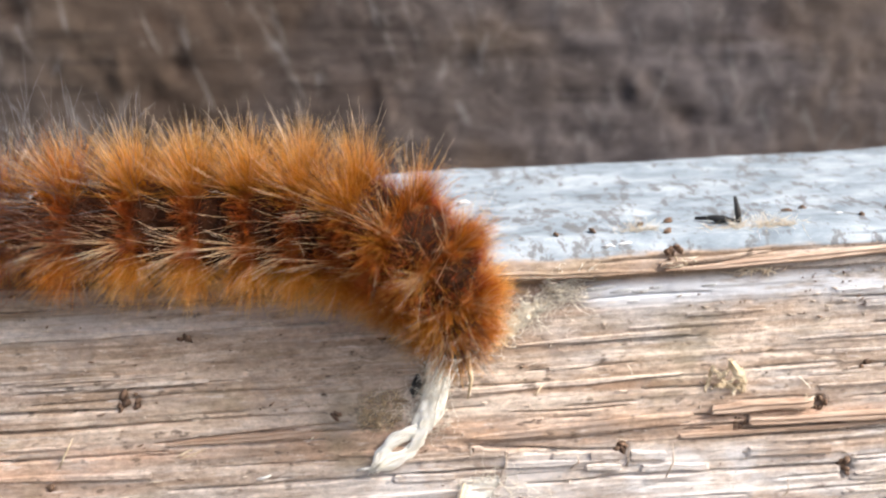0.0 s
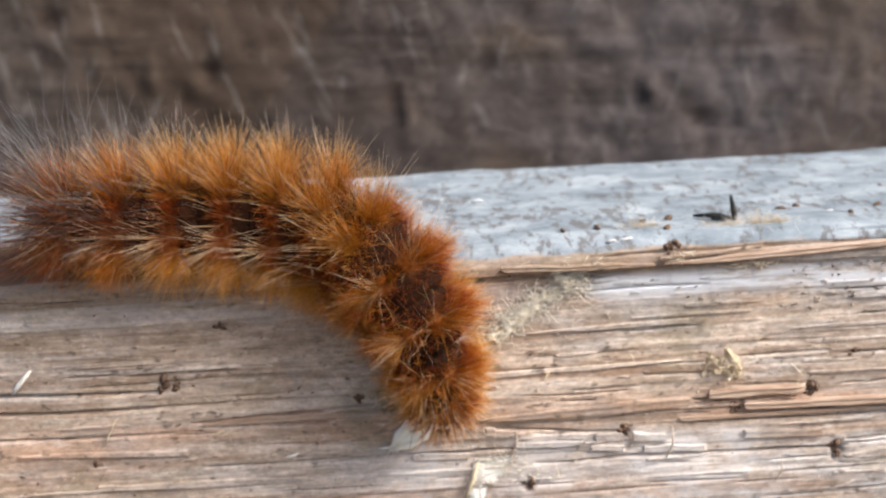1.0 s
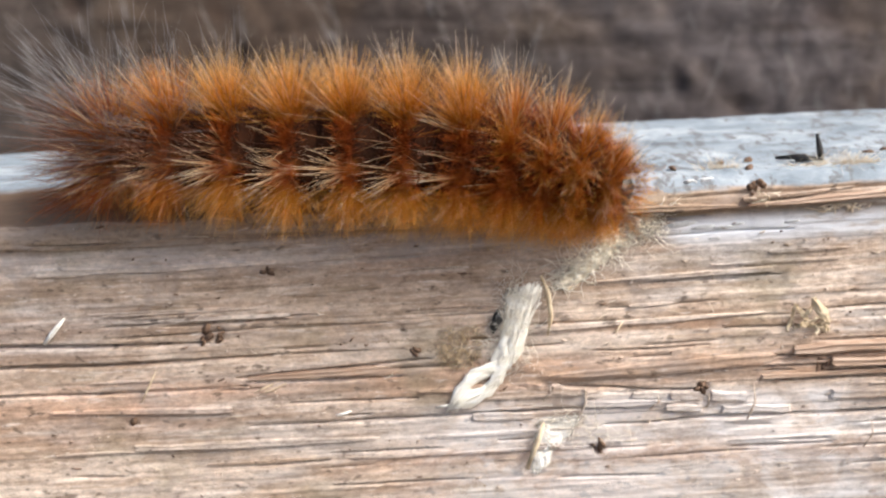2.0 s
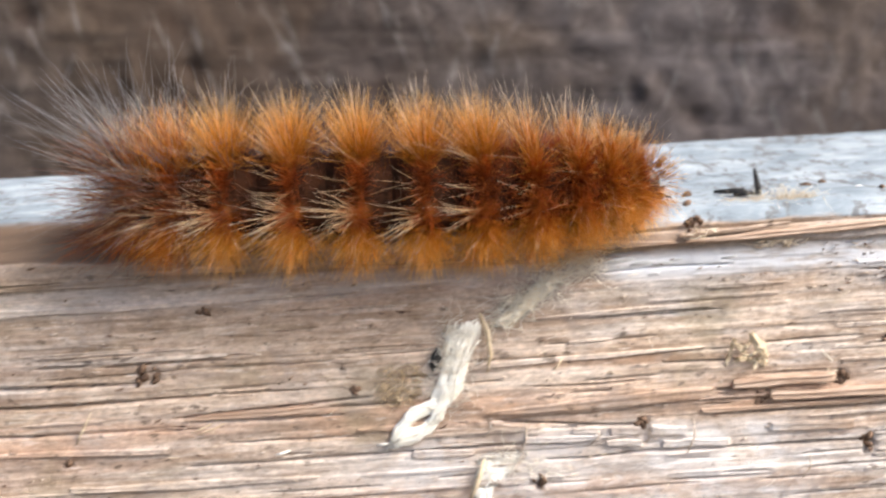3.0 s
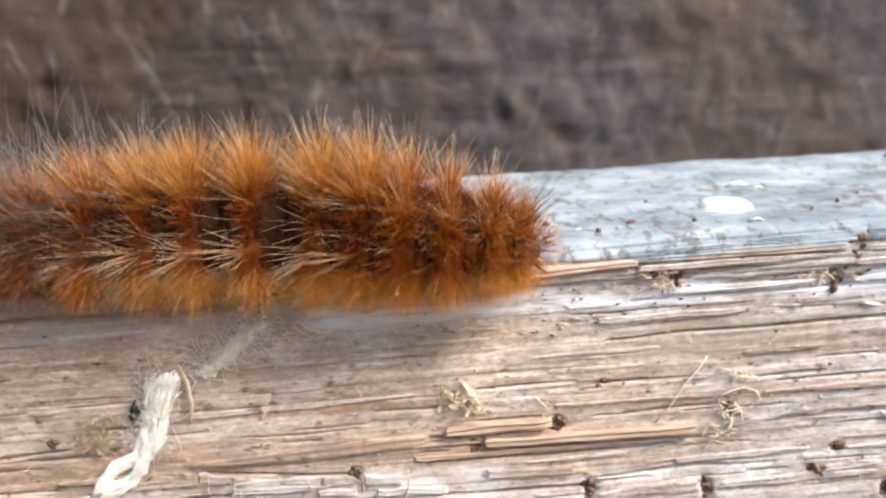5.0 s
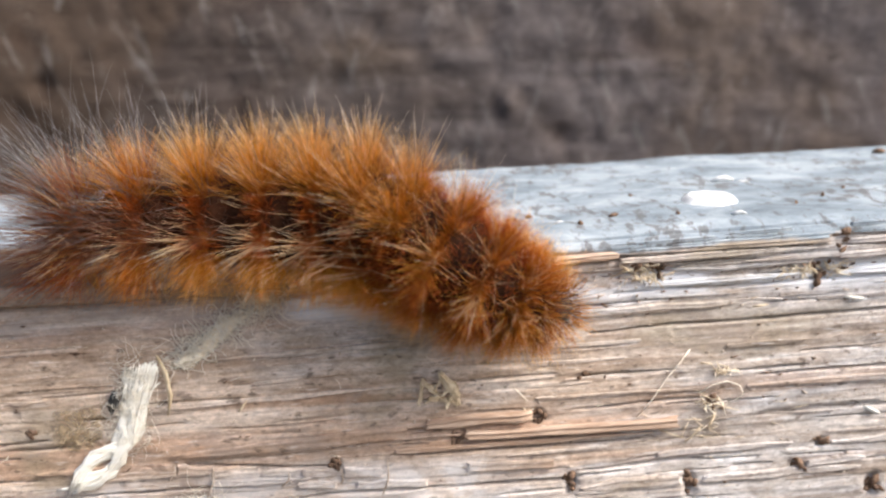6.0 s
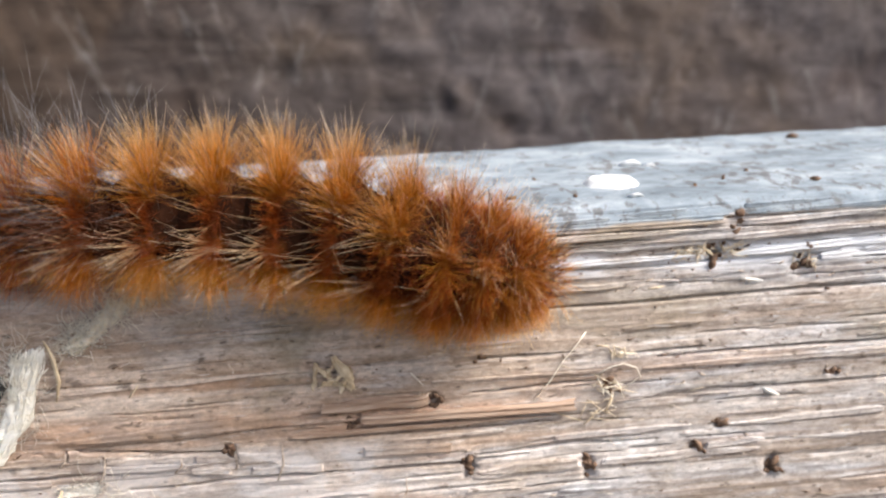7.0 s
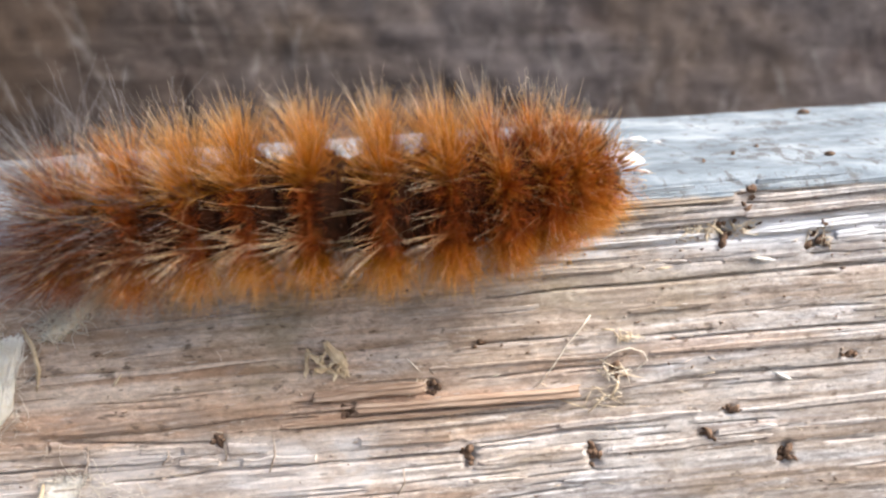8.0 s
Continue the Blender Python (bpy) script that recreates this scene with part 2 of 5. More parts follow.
LIME = plain_material("white_lime_drop", (0.52, 0.52, 0.51), (0.82, 0.82, 0.81), (0.7, 0.7, 0.7), 0.75, 0.25, 0.2)
CORD = plain_material("cream_bast_fibre", (0.90, 0.84, 0.71), (0.97, 0.95, 0.89), (0.4, 1.8, 1.8), 0.65, 0.3, 0.12)
FILM = film_material("dry_silk_film", (0.80, 0.68, 0.50), (0.96, 0.89, 0.74), 1.0, (0.30, 0.46))
PAPER = film_material("pale_papery_film", (0.78, 0.72, 0.62), (0.95, 0.92, 0.86), 1.0, (0.22, 0.38))
OCHRE = film_material("ochre_film", (0.30, 0.20, 0.11), (0.56, 0.43, 0.28), 0.75, (0.38, 0.60))
SILK = hair_material("pale_silk", (0.86, 0.77, 0.62), (0.91, 0.85, 0.73), (0.95, 0.92, 0.84), 0.2)
MOSS = hair_material("dusty_fuzz", (0.62, 0.49, 0.33), (0.82, 0.70, 0.52), (0.93, 0.85, 0.70), 0.15)
CHAR = plain_material("charred_twig", (0.010, 0.010, 0.010), (0.050, 0.045, 0.040), (1.2, 1.2, 1.2), 0.6, 0.35, 0.2)
ORANGE = hair_material("orange_hair", (0.19, 0.032, 0.002), (0.60, 0.178, 0.008), (0.80, 0.34, 0.045))
GOLD = hair_material("golden_hair", (0.15, 0.028, 0.002), (0.79, 0.345, 0.024), (0.93, 0.65, 0.25), 0.60)
RUSSET = hair_material("russet_hair", (0.11, 0.015, 0.002), (0.45, 0.085, 0.006), (0.68, 0.21, 0.025), 0.45)
# russet hair darkened in colour for the shade hairs cast mid-body
RUSSET_SHADE = hair_material("shaded_russet_hair", (0.06, 0.010, 0.002), (0.31, 0.052, 0.004), (0.56, 0.145, 0.016), 0.42)
CREAM = hair_material("cream_bristle", (0.52, 0.20, 0.05), (0.84, 0.60, 0.34), (0.95, 0.86, 0.70), 0.25)
# golden hair for the low fringe, brightened in colour as if light shone through
GOLD_LIT = hair_material("lit_golden_hair", (0.30, 0.060, 0.004), (0.86, 0.42, 0.040), (0.95, 0.70, 0.28), 0.62)
GREYHAIR = hair_material("grey_hair", (0.12, 0.09, 0.07), (0.24, 0.225, 0.225), (0.36, 0.365, 0.39), 0.4)
UMBER = hair_material("umber_hair", (0.040, 0.011, 0.004), (0.14, 0.036, 0.010), (0.27, 0.095, 0.032), 0.3)
BLACKHAIR = hair_material("black_hair", (0.02, 0.012, 0.008), (0.05, 0.03, 0.02), (0.16, 0.11, 0.08), 0.2)
HORN = plain_material("dark_horn", (0.022, 0.018, 0.014), (0.095, 0.070, 0.048), (1.5, 1.5, 1.5), 0.38, 0.4, 0.05)
FLESH = plain_material("amber_flesh", (0.20, 0.10, 0.04), (0.46, 0.30, 0.14), (1.2, 1.2, 1.2), 0.45, 0.5, 0.1)


# ---- building blocks ----
def mesh_of(name, verts, faces, material, smooth=True, layers=()):
    """A mesh from numpy arrays in metres; layers: (name, value of each vertex)."""
    me = bpy.data.meshes.new(name)
    me.from_pydata(np.asarray(verts, float).tolist(), [], faces if isinstance(faces, list) else faces.tolist())
    for key, values in layers:
        me.attributes.new(key, "FLOAT", "POINT").data.foreach_set("value", np.asarray(values, np.float32))
    me.polygons.foreach_set("use_smooth", [smooth] * len(me.polygons))
    me.materials.append(material)
    me.update()
    return me


def part(name, me, parent, label=""):
    ob = new(name, me)
    ob.parent = parent
    return tagged(ob, label)


def sheet_faces(nu, nv):
    i = np.arange(nu * nv).reshape(nu, nv)
    return np.stack([i[:-1, :-1], i[1:, :-1], i[1:, 1:], i[:-1, 1:]], -1).reshape(-1, 4)


def chance(*keys):
    """A fixed number from 0 to 1 for each whole-number key."""
    h = np.zeros(np.broadcast(*keys).shape)
    for k, key in enumerate(keys):
        h = h + np.asarray(key, float) * (12.9898 + 65.233 * k)
    s = np.sin(h) * 43758.5453
    return s - np.floor(s)


def drift(x, y, seed=0):
    """Smooth noise from 0 to 1 with cells one unit wide."""
    xi, yi = np.floor(x), np.floor(y)
    fx, fy = x - xi, y - yi
    fx, fy = fx * fx * (3 - 2 * fx), fy * fy * (3 - 2 * fy)
    a, b = chance(xi, yi, seed), chance(xi + 1, yi, seed)
    c, d = chance(xi, yi + 1, seed), chance(xi + 1, yi + 1, seed)
    return (a * (1 - fx) + b * fx) * (1 - fy) + (c * (1 - fx) + d * fx) * fy


def tube(points, radii, sides=6, squash=1.0, seed=None):
    """Vertices (millimetres) and faces of a closed, tapered tube along points."""
    pts = np.asarray(points, float)
    k = len(pts)
    tan = np.gradient(pts, axis=0)
    tan /= np.linalg.norm(tan, axis=1)[:, None] + 1e-9
    ref = np.array([0.13, 0.9, 0.41])
    s = np.cross(tan, ref)
    s /= np.linalg.norm(s, axis=1)[:, None]
    n = np.cross(s, tan)
    ang = np.arange(sides) * 2 * np.pi / sides
    rr = np.broadcast_to(np.asarray(radii, float), (k,))[:, None] * np.ones((1, sides))
    if seed is not None:
        rr = rr * (0.78 + 0.44 * chance(np.arange(k)[:, None], np.arange(sides)[None], seed))
    ring = pts[:, None] + rr[..., None] * (np.cos(ang)[None, :, None] * s[:, None] + squash * np.sin(ang)[None, :, None] * n[:, None])
    faces = []
    for a in range(k - 1):
        for b in range(sides):
            c = (b + 1) % sides
            faces.append([a * sides + b, a * sides + c, (a + 1) * sides + c, (a + 1) * sides + b])
    faces.append(list(range(sides))[::-1])
    faces.append([(k - 1) * sides + b for b in range(sides)])
    return ring.reshape(-1, 3), faces


def joined(pieces):
    verts, faces, at = [], [], 0
    for v, f in pieces:
        verts.append(v)
        faces += [[i + at for i in q] for q in f]
        at += len(v)
    return np.concatenate(verts), faces


def hairs(roots, ways, lengths, radius, bend, rng):
    """Tapered, gently bent hairs, all in millimetres: vertices, faces and how far along each vertex lies."""
    roots, ways, lengths = np.asarray(roots), np.asarray(ways), np.asarray(lengths)
    m = len(roots)
    ways = ways / np.linalg.norm(ways, axis=1)[:, None]
    side = np.cross(ways, rng.normal(size=(m, 3)))
    side /= np.linalg.norm(side, axis=1)[:, None]
    other = np.cross(ways, side)
    curve = (side * rng.normal(0, 1, (m, 1)) + other * rng.normal(0, 1, (m, 1))) * bend
    rows = []
    for f, r in ((0.0, 1.0), (0.45, 0.85), (0.8, 0.5)):
        c = roots + lengths[:, None] * (ways * f + curve * f * f)
        for a in (0, 2.094, 4.189):
            rows.append(c + radius * r * (math.cos(a) * side + math.sin(a) * other))
    rows.append(roots + lengths[:, None] * (ways + curve))
    verts = np.stack(rows, 1).reshape(-1, 3)
    tri = []
    for a in (0, 3):
        for b in range(3):
            c = (b + 1) % 3
            tri += [[a + b, a + c, a + 3 + c], [a + b, a + 3 + c, a + 3 + b]]
    tri += [[6 + b, 6 + (b + 1) % 3, 9] for b in range(3)]
    faces = (np.arange(m)[:, None, None] * 10 + np.array(tri)[None]).reshape(-1, 3)
    along = np.tile([0, 0, 0, 0.45, 0.45, 0.45, 0.8, 0.8, 0.8, 1.0], m)
    return verts, faces, along


# ---- ground and wall ----
def build_ground():
    me = mesh_of("ground", [(-60, -60, 0), (60, -60, 0), (60, 60, 0), (-60, 60, 0)], [[0, 1, 2, 3]], SOIL, False)
    tagged(new("ground", me), "bare brown soil under the timber and the wall", "ground", kind="structure")


# knots and stains; the dark spot at x -26.5 paints a raised chip's shade
BLEMISHES = [  # x, z, half width, half height, how far it stands out, darkness
    (51, 5.0, 5.0, 2.6, -0.8, 0.85), (44, 3.0, 3.0, 2.0, -0.5, 0.6), (25.0, -5.2, 1.6, 2.4, 1.8, 0.0), (22.8, -5.4, 1.2, 2.0, -1.2, 0.4), (-24, -6.6, 1.2, 4.0, 2.0, 0.0), (-26.5, -4.5, 2.2, 2.4, -1.6, 0.7),
    (-91, 13.5, 2.4, 3.0, -2.2, 0.9), (-61.5, 2.6, 2.6, 2.6, -2.0, 0.85), (-66, -3.5, 3.5, 2.5, -1.4, 0.7), (-73, 3.0, 1.2, 3.5, 1.4, 0.0), (108, -6.5, 7.0, 5.0, -1.2, 0.75), (-17, 17, 9.0, 2.0, -0.8, 0.6), (-64, 11, 3.0, 3.0, -1.2, 0.7), (35, -12, 2.0, 1.5, -1.2, 0.6), (63, -8, 1.5, 1.5, -1.0, 0.6),
]


def build_wall():
    """The rough wall behind the timber, 125 mm from its face."""
    xs = np.concatenate([np.linspace(-1500, -185, 12), np.arange(-180, 260, 1.1), np.linspace(265, 1500, 12)])
    zs = np.concatenate([np.linspace(-150, -66, 6), np.arange(-62, 46, 1.0), np.linspace(50, 290, 10)])
    x, z = np.meshgrid(xs, zs, indexing="ij")
    h = 1.6 * drift(x / 40, z / 30, 3) + 0.6 * drift(x / 9 + z / 12, z / 9, 4) + 0.7 * drift(x / 2.6, z / 3.8, 5) + 0.3 * drift(x / 10, z / 1.7, 6)
    pits = np.clip(drift(x / 7, z / 9, 7) - 0.86, 0, 1) * 3.5
    stain_shade = np.zeros_like(x)
    for cx, cz, wide, high, raised, dark in BLEMISHES:
        d = np.exp(-(((x - cx) / wide) ** 2 + ((z - cz) / high) ** 2) * (0.6 + 0.9 * drift(x / 2.5, z / 2.5, 8)))
        h = h + 0.6 * raised * d
        stain_shade = np.maximum(stain_shade, 0.42 * dark * d)
    v = np.stack([x, 125 - h + pits, z], -1).reshape(-1, 3) / 1000
    wall = new("wall_back", mesh_of("wall_back", v, sheet_faces(len(xs), len(zs)), WALL, True, [("stain_shade", stain_shade.reshape(-1))]))
    wall.location = (0, 0, TOP)
    tagged(wall, "rough grey-brown weathered timber wall behind the beam", "wall", kind="structure")
    b = [(-1500, 127, -150), (1500, 127, -150), (1500, 127, 290), (-1500, 127, 290), (-1500, 170, -150), (1500, 170, -150), (1500, 170, 290), (-1500, 170, 290)]
    f = [[0, 3, 2, 1], [4, 5, 6, 7], [0, 1, 5, 4], [3, 7, 6, 2], [0, 4, 7, 3], [1, 2, 6, 5]]
    part("wall_core", mesh_of("wall_core", np.array(b) / 1000, f, WALL, False), wall)


# ---- the timber ----
CRACKS = [  # x from, z from, x to, z to, half width, depth
    (-70, -8.5, -46, -9.1, 0.13, 0.9), (-70, -10.3, -41, -10.5, 0.12, 0.8), (-48.5, -7.6, -39.5, -7.7, 0.10, 0.5),
    (-70, -12.5, -43, -12.8, 0.10, 0.5), (-43.7, -12.1, -29, -11.4, 0.10, 0.6), (-42.4, -12.5, -31, -12.7, 0.09, 0.5),
    (-39.7, -14.3, -30, -14.5, 0.09, 0.5), (-43, -16.0, -13.8, -16.1, 0.10, 0.6), (-22.2, -14.0, -8, -15.1, 0.11, 0.6),
    (-9.6, -17.3, 10.5, -17.7, 0.11, 0.6), (10, 1.2, 31, 1.5, 0.09, 0.4), (12, -0.2, 31, -0.1, 0.10, 0.5), (17.4, -0.95, 31, -0.75, 0.10, 0.6),
    (13.8, -3.1, 50, -3.2, 0.09, 0.5), (12, -6.0, 50, -5.7, 0.10, 0.6), (11.5, -9.3, 18.6, -9.6, 0.10, 0.5), (25.3, -10.3, 50, -10.4, 0.10, 0.6),
    (10.6, -11.9, 20.8, -11.9, 0.09, 0.5), (23, -13.6, 50, -13.4, 0.09, 0.5), (-3.4, -14.6, 16.8, -14.9, 0.11, 0.6), (10.9, -17.0, 20.4, -16.9, 0.10, 0.5),
    (-58, -1.0, -8, -1.5, 0.10, 0.5), (-10, 0.05, 12, 0.3, 0.10, 0.4), (-6, -12.7, 7.5, -12.75, 0.10, 0.5), (1.8, -14.15, 18.6, -14.2, 0.10, 0.6),
]


def short_cracks(count, seed):
    """Short drying cracks that run with the grain."""
    rng = np.random.default_rng(seed)
    made = []
    for _ in range(count):
        x, z, long = rng.uniform(-58, 46), rng.uniform(-22, 0.6), rng.uniform(2, 11)
        made.append((x, z, x + long, z + rng.normal(0, 0.012) * long, rng.uniform(0.055, 0.085), rng.uniform(0.2, 0.5)))
    return made


CRACKS += short_cracks(110, 19)
HOLES = [  # x, z, half width, half height, depth
    (-45.7, -8.5, 0.35, 0.7, 1.2), (-44.7, -8.6, 0.3, 0.6, 1.0), (-40.5, -4.0, 0.3, 0.25, 0.9), (-29.9, -10.8, 0.3, 0.25, 0.9),
    (-51.8, -15.2, 0.3, 0.25, 0.8), (-8.0, -14.9, 0.5, 0.5, 1.0), (-16.1, -19.4, 0.5, 0.45, 1.3), (10.1, -18.0, 0.5, 0.9, 1.6),
    (7.7, -12.4, 0.55, 0.6, 1.3), (1.4, -13.6, 0.45, 0.5, 1.1), (19.6, -19.0, 0.5, 1.2, 1.8), (28.2, -18.2, 0.6, 0.6, 1.4),
    (30.1, -16.2, 0.45, 0.4, 1.1), (34.6, -20.4, 0.6, 1.1, 1.6), (37.0, -3.9, 0.9, 1.2, 1.8), (29.8, -2.4, 1.0, 0.8, 1.5),
    (31.4, 0.1, 0.6, 0.9, 1.3), (17.2, -1.4, 0.6, 0.7, 1.3), (15.4, -0.9, 0.4, 0.4, 0.9), (31.9, -2.5, 0.4, 0.5, 1.0), (21.3, -12.1, 0.4, 0.4, 0.9), (11.4, -9.4, 0.4, 0.3, 0.7), (39.6, -12.7, 0.5, 0.35, 1.0), (-4.1, 0.6, 0.6, 0.5, 0.9),
]


def relief(x, w):
    """How far the weathered face stands proud at x and height w, and the tone of its fibres."""
    w1 = w + 0.40 * drift(x / 45, w / 9, 11) + 0.10 * drift(x / 14, w / 3, 12)
    h = 0.5 * drift(x / 40, w / 5, 13)
    rib = drift(x / 18, w / 3.5, 19)
    tone = 0.35 * drift(x / 30, w / 2.5, 14)
    for pitch, run, amp, seed in ((2.3, 17, 0.20, 21), (0.95, 9, 0.12, 22), (0.42, 5.0, 0.06, 23)):
        p = w1 / pitch + 0.45 * drift(w1 / pitch * 0.8 + 50, w1 * 0 + seed, seed)
        row = np.floor(p)
        q = x / run * (0.6 + 0.8 * chance(row, seed)) + 17 * chance(row, seed + 1)
        q = q + 0.10 * drift(p * 3, row, seed)
        col = np.floor(q)
        h = h + amp * chance(row, col, seed + 2)
        f = p - row
        h = h + amp * (0.03 + 0.3 * rib * rib) * (np.sqrt(np.clip(1 - (2 * f - 1) ** 2, 0, 1)) - 0.7)
        tone = tone + 0.22 * chance(row, col, seed + 3)
    h = h + 0.05 * drift(x / 2.5, w / 0.25, 15) + 0.12 * drift(x / 2.4, w / 0.8, 24) + 0.06 * drift(x / 0.7, w / 0.5, 25)
    h = 0.62 * h
    for x0, z0, x1, z1, half, deep in CRACKS:
        near = (np.abs(w - (z0 + z1) / 2) < abs(z1 - z0) / 2 + 1.0) & (x > x0 - 1) & (x < x1 + 1)
        xx, ww = x[near], w[near]
        t = np.clip((xx - x0) / (x1 - x0), 0, 1)
        d = np.hypot(ww - z0 - t * (z1 - z0) - 0.22 * (drift(xx / 6, xx * 0, 16) - 0.5), np.abs(xx - x0 - t * (x1 - x0)))
        h[near] -= deep * np.exp(-(d / (half * (0.35 + 0.65 * np.sin(np.pi * np.clip(t, 0.04, 0.96)) ** 0.5))) ** 2)
    for cx, cz, rx, rz, deep in HOLES:
        d = ((x - cx) / rx) ** 2 + ((w - cz) / rz) ** 2
        h = h - 0.5 * deep * np.exp(-d * (0.9 + 2.2 * drift(x * 1.7, w * 2.2, 17)))
    # the fibre layer along the arris stands proud of the face under it
    h = h + 0.40 * np.clip((w + 1.1 + 0.4 * drift(x / 9, w * 0, 18)) / 0.25, 0, 1)
    return h, np.clip(tone, 0, 1)


SURFACE = {}        # the face's relief, for what lies on it


def build_beam():
    xs = np.concatenate([np.linspace(-600, -85, 14), np.arange(-80, 85, 0.26), np.linspace(90, 600, 14)])
    lower = [(-0.05 + 0.085 * -32, z) for z in (-150, -110, -70, -45)]
    face = [(-0.05 + 0.085 * z, z) for z in np.arange(-32, -1.0, 0.085)]
    turn = [(2.4 - 2.5 * math.cos(a), -1.0 + 2.45 * math.sin(a)) for a in np.linspace(0.0, math.pi / 2, 40)]
    flat = [(y, 1.45 + 0.016 * (y - 2.4)) for y in np.arange(2.8, 25.6, 0.3)]
    back = [(26.1, 1.7), (26.5, 1.3), (26.7, 0.5), (26.7, -40), (26.7, -150)]
    prof = np.array(lower + face + turn + flat + back)
    tan = np.gradient(prof, axis=0)
    nor = np.stack([-tan[:, 1], tan[:, 0]], 1)
    nor /= np.linalg.norm(nor, axis=1)[:, None]
    run = np.concatenate([[0], np.cumsum(np.linalg.norm(np.diff(prof, axis=0), axis=1))])
    run = run - run[len(lower) + len(face) - 1] - 1.0   # equals z on the face
    x, w = np.meshgrid(xs, run, indexing="ij")
    h, tone = relief(x, w)
    top = np.clip((w - 1.6) / 1.6, 0, 1)
    soft = 0.30 * drift(x / 9, w / 4, 31) + 0.14 * drift(x / 2.2, w / 1.2, 32) + 0.06 * drift(x / 0.7, w / 0.6, 33)
    h = h * (1 - top) + (soft + 0.55) * top
    fade = np.clip((w + 60) / 20, 0, 1) * np.clip((80 - np.abs(x)) / 5 + 3, 0.3, 1)
    h = (h - 0.75) * fade
    v = np.stack([x, prof[None, :, 0] + h * nor[None, :, 0], prof[None, :, 1] + h * nor[None, :, 1]], -1).reshape(-1, 3) / 1000
    SURFACE.update(x=xs, w=run, h=h)
    beam = new("timber_beam", mesh_of("timber_beam", v, sheet_faces(len(xs), len(run)), WOOD, True, [("tone", tone.reshape(-1))]))
    beam.location = (0, 0, TOP)
    return tagged(beam, "weathered split timber beam with chalky grey top lying on the soil", "beam", kind="structure")


# ---- the caterpillar ----
RADII = [2.4, 3.2, 3.6, 3.8, 3.9, 3.9, 3.85, 3.65, 3.25, 2.65, 2.0]
HALVES = [2.4, 2.7, 2.7, 2.6, 2.5, 2.5, 2.5, 2.4, 2.1, 1.7, 1.35]
WARTS = [24, 88, 126]     # degrees from the back's middle line, on both sides


def segment_mesh(k, rng):
    """One body ring: a soft barrel with a fold at each end and raised warts."""
    R, half, nu, nv = RADII[k], HALVES[k], 17, 40
    u = np.linspace(-1, 1, nu)
    a = np.arange(nv) * 2 * np.pi / nv
    uu, aa = np.meshgrid(u, a, indexing="ij")
    r = R * (0.74 + 0.26 * np.sqrt(np.clip(1 - np.abs(uu) ** 2.6, 0, 1)))
    if k in (0, 10):
        end = np.clip(uu if k else -uu, 0, 1)
        r = r * (1 - 0.75 * end**3)
    r = r * (1 - 0.03 * np.cos(uu * 9)) * (1 + 0.03 * (drift(uu * 4 + k * 9, aa * 3, 41) - 0.5))
    wart = np.zeros_like(r)
    for deg in WARTS:
        for s in (-1, 1):
            d = np.hypot(uu * half, (np.angle(np.exp(1j * (aa - s * math.radians(deg))))) * R)
            wart = np.maximum(wart, np.exp(-(d / 0.55) ** 2))
    r = r + 0.40 * wart
    x, y, z = uu * half, r * np.sin(aa) * 0.94, r * np.cos(aa) * np.where(np.cos(aa) > 0, 0.98, 0.66)
    v = np.stack([x, y, z], -1).reshape(-1, 3)
    faces = []
    for i in range(nu - 1):
        for j in range(nv):
            c = (j + 1) % nv
            faces.append([i * nv + j, (i + 1) * nv + j, (i + 1) * nv + c, i * nv + c])
    faces += [list(range(nv)), list(range((nu - 1) * nv, nu * nv))[::-1]]
    return mesh_of("segment", v / 1000, faces, SKIN, True, [("wart", wart.reshape(-1))])


def tuft(k, deg, count, lengths, fan, lean, radius, material, rng, name="hair_tuft", disc=(0.30, 0.45), bend=0.10):
    """Hairs that radiate from one wart. fan: their spread along the body and around it; lean: how far they are
    combed towards the tail (minus) or the head; disc: half the wart's size along and around."""
    R = RADII[k] * 0.97
    px, ps = rng.normal(0, disc[0], count), rng.normal(0, disc[1], count)
    a = math.radians(deg) + ps / R
    flat = np.where(np.cos(a) > 0, 0.98, 0.66)
    roots = np.stack([px, R * np.sin(a) * 0.94, R * np.cos(a) * flat], 1)
    normal = np.stack([0 * a, np.sin(a), np.cos(a)], 1)
    side = np.stack([0 * a, np.cos(a), -np.sin(a)], 1)
    fore, turn = rng.normal(0, fan[0], count), rng.normal(0, fan[1], count)
    ways = normal * np.cos(turn)[:, None] + side * np.sin(turn)[:, None] + np.outer(np.tan(np.clip(fore, -1.2, 1.2)) + lean, [1, 0, 0])
    long = rng.uniform(0, 1, count) ** 0.8 * (lengths[1] - lengths[0]) + lengths[0]
    v, f, along = hairs(roots, ways, long, radius, bend, rng)
    return mesh_of(name, v / 1000, f, material, True, [("along", along)])


def fuzz(k, count, rng):
    """Very short dark hairs all over the ring's back and sides."""
    a, x = rng.uniform(-2.0, 2.0, count), rng.uniform(-0.85, 0.85, count)
    r = RADII[k] * (0.74 + 0.26 * np.sqrt(1 - np.abs(x) ** 2.6)) * 0.96
    normal = np.stack([0 * a, np.sin(a), np.cos(a)], 1)
    roots = normal * r[:, None] + np.outer(x * HALVES[k], [1, 0, 0])
    v, f, along = hairs(roots, normal + rng.normal(0, 0.45, (count, 3)), rng.uniform(0.3, 1.4 if k < 5 else 1.7, count), 0.018, 0.15, rng)
    return mesh_of("fuzz", v / 1000, f, UMBER if k < 6 else RUSSET_SHADE if k < 7 else RUSSET, True, [("along", along * (0.6 if k < 5 else 0.75))])


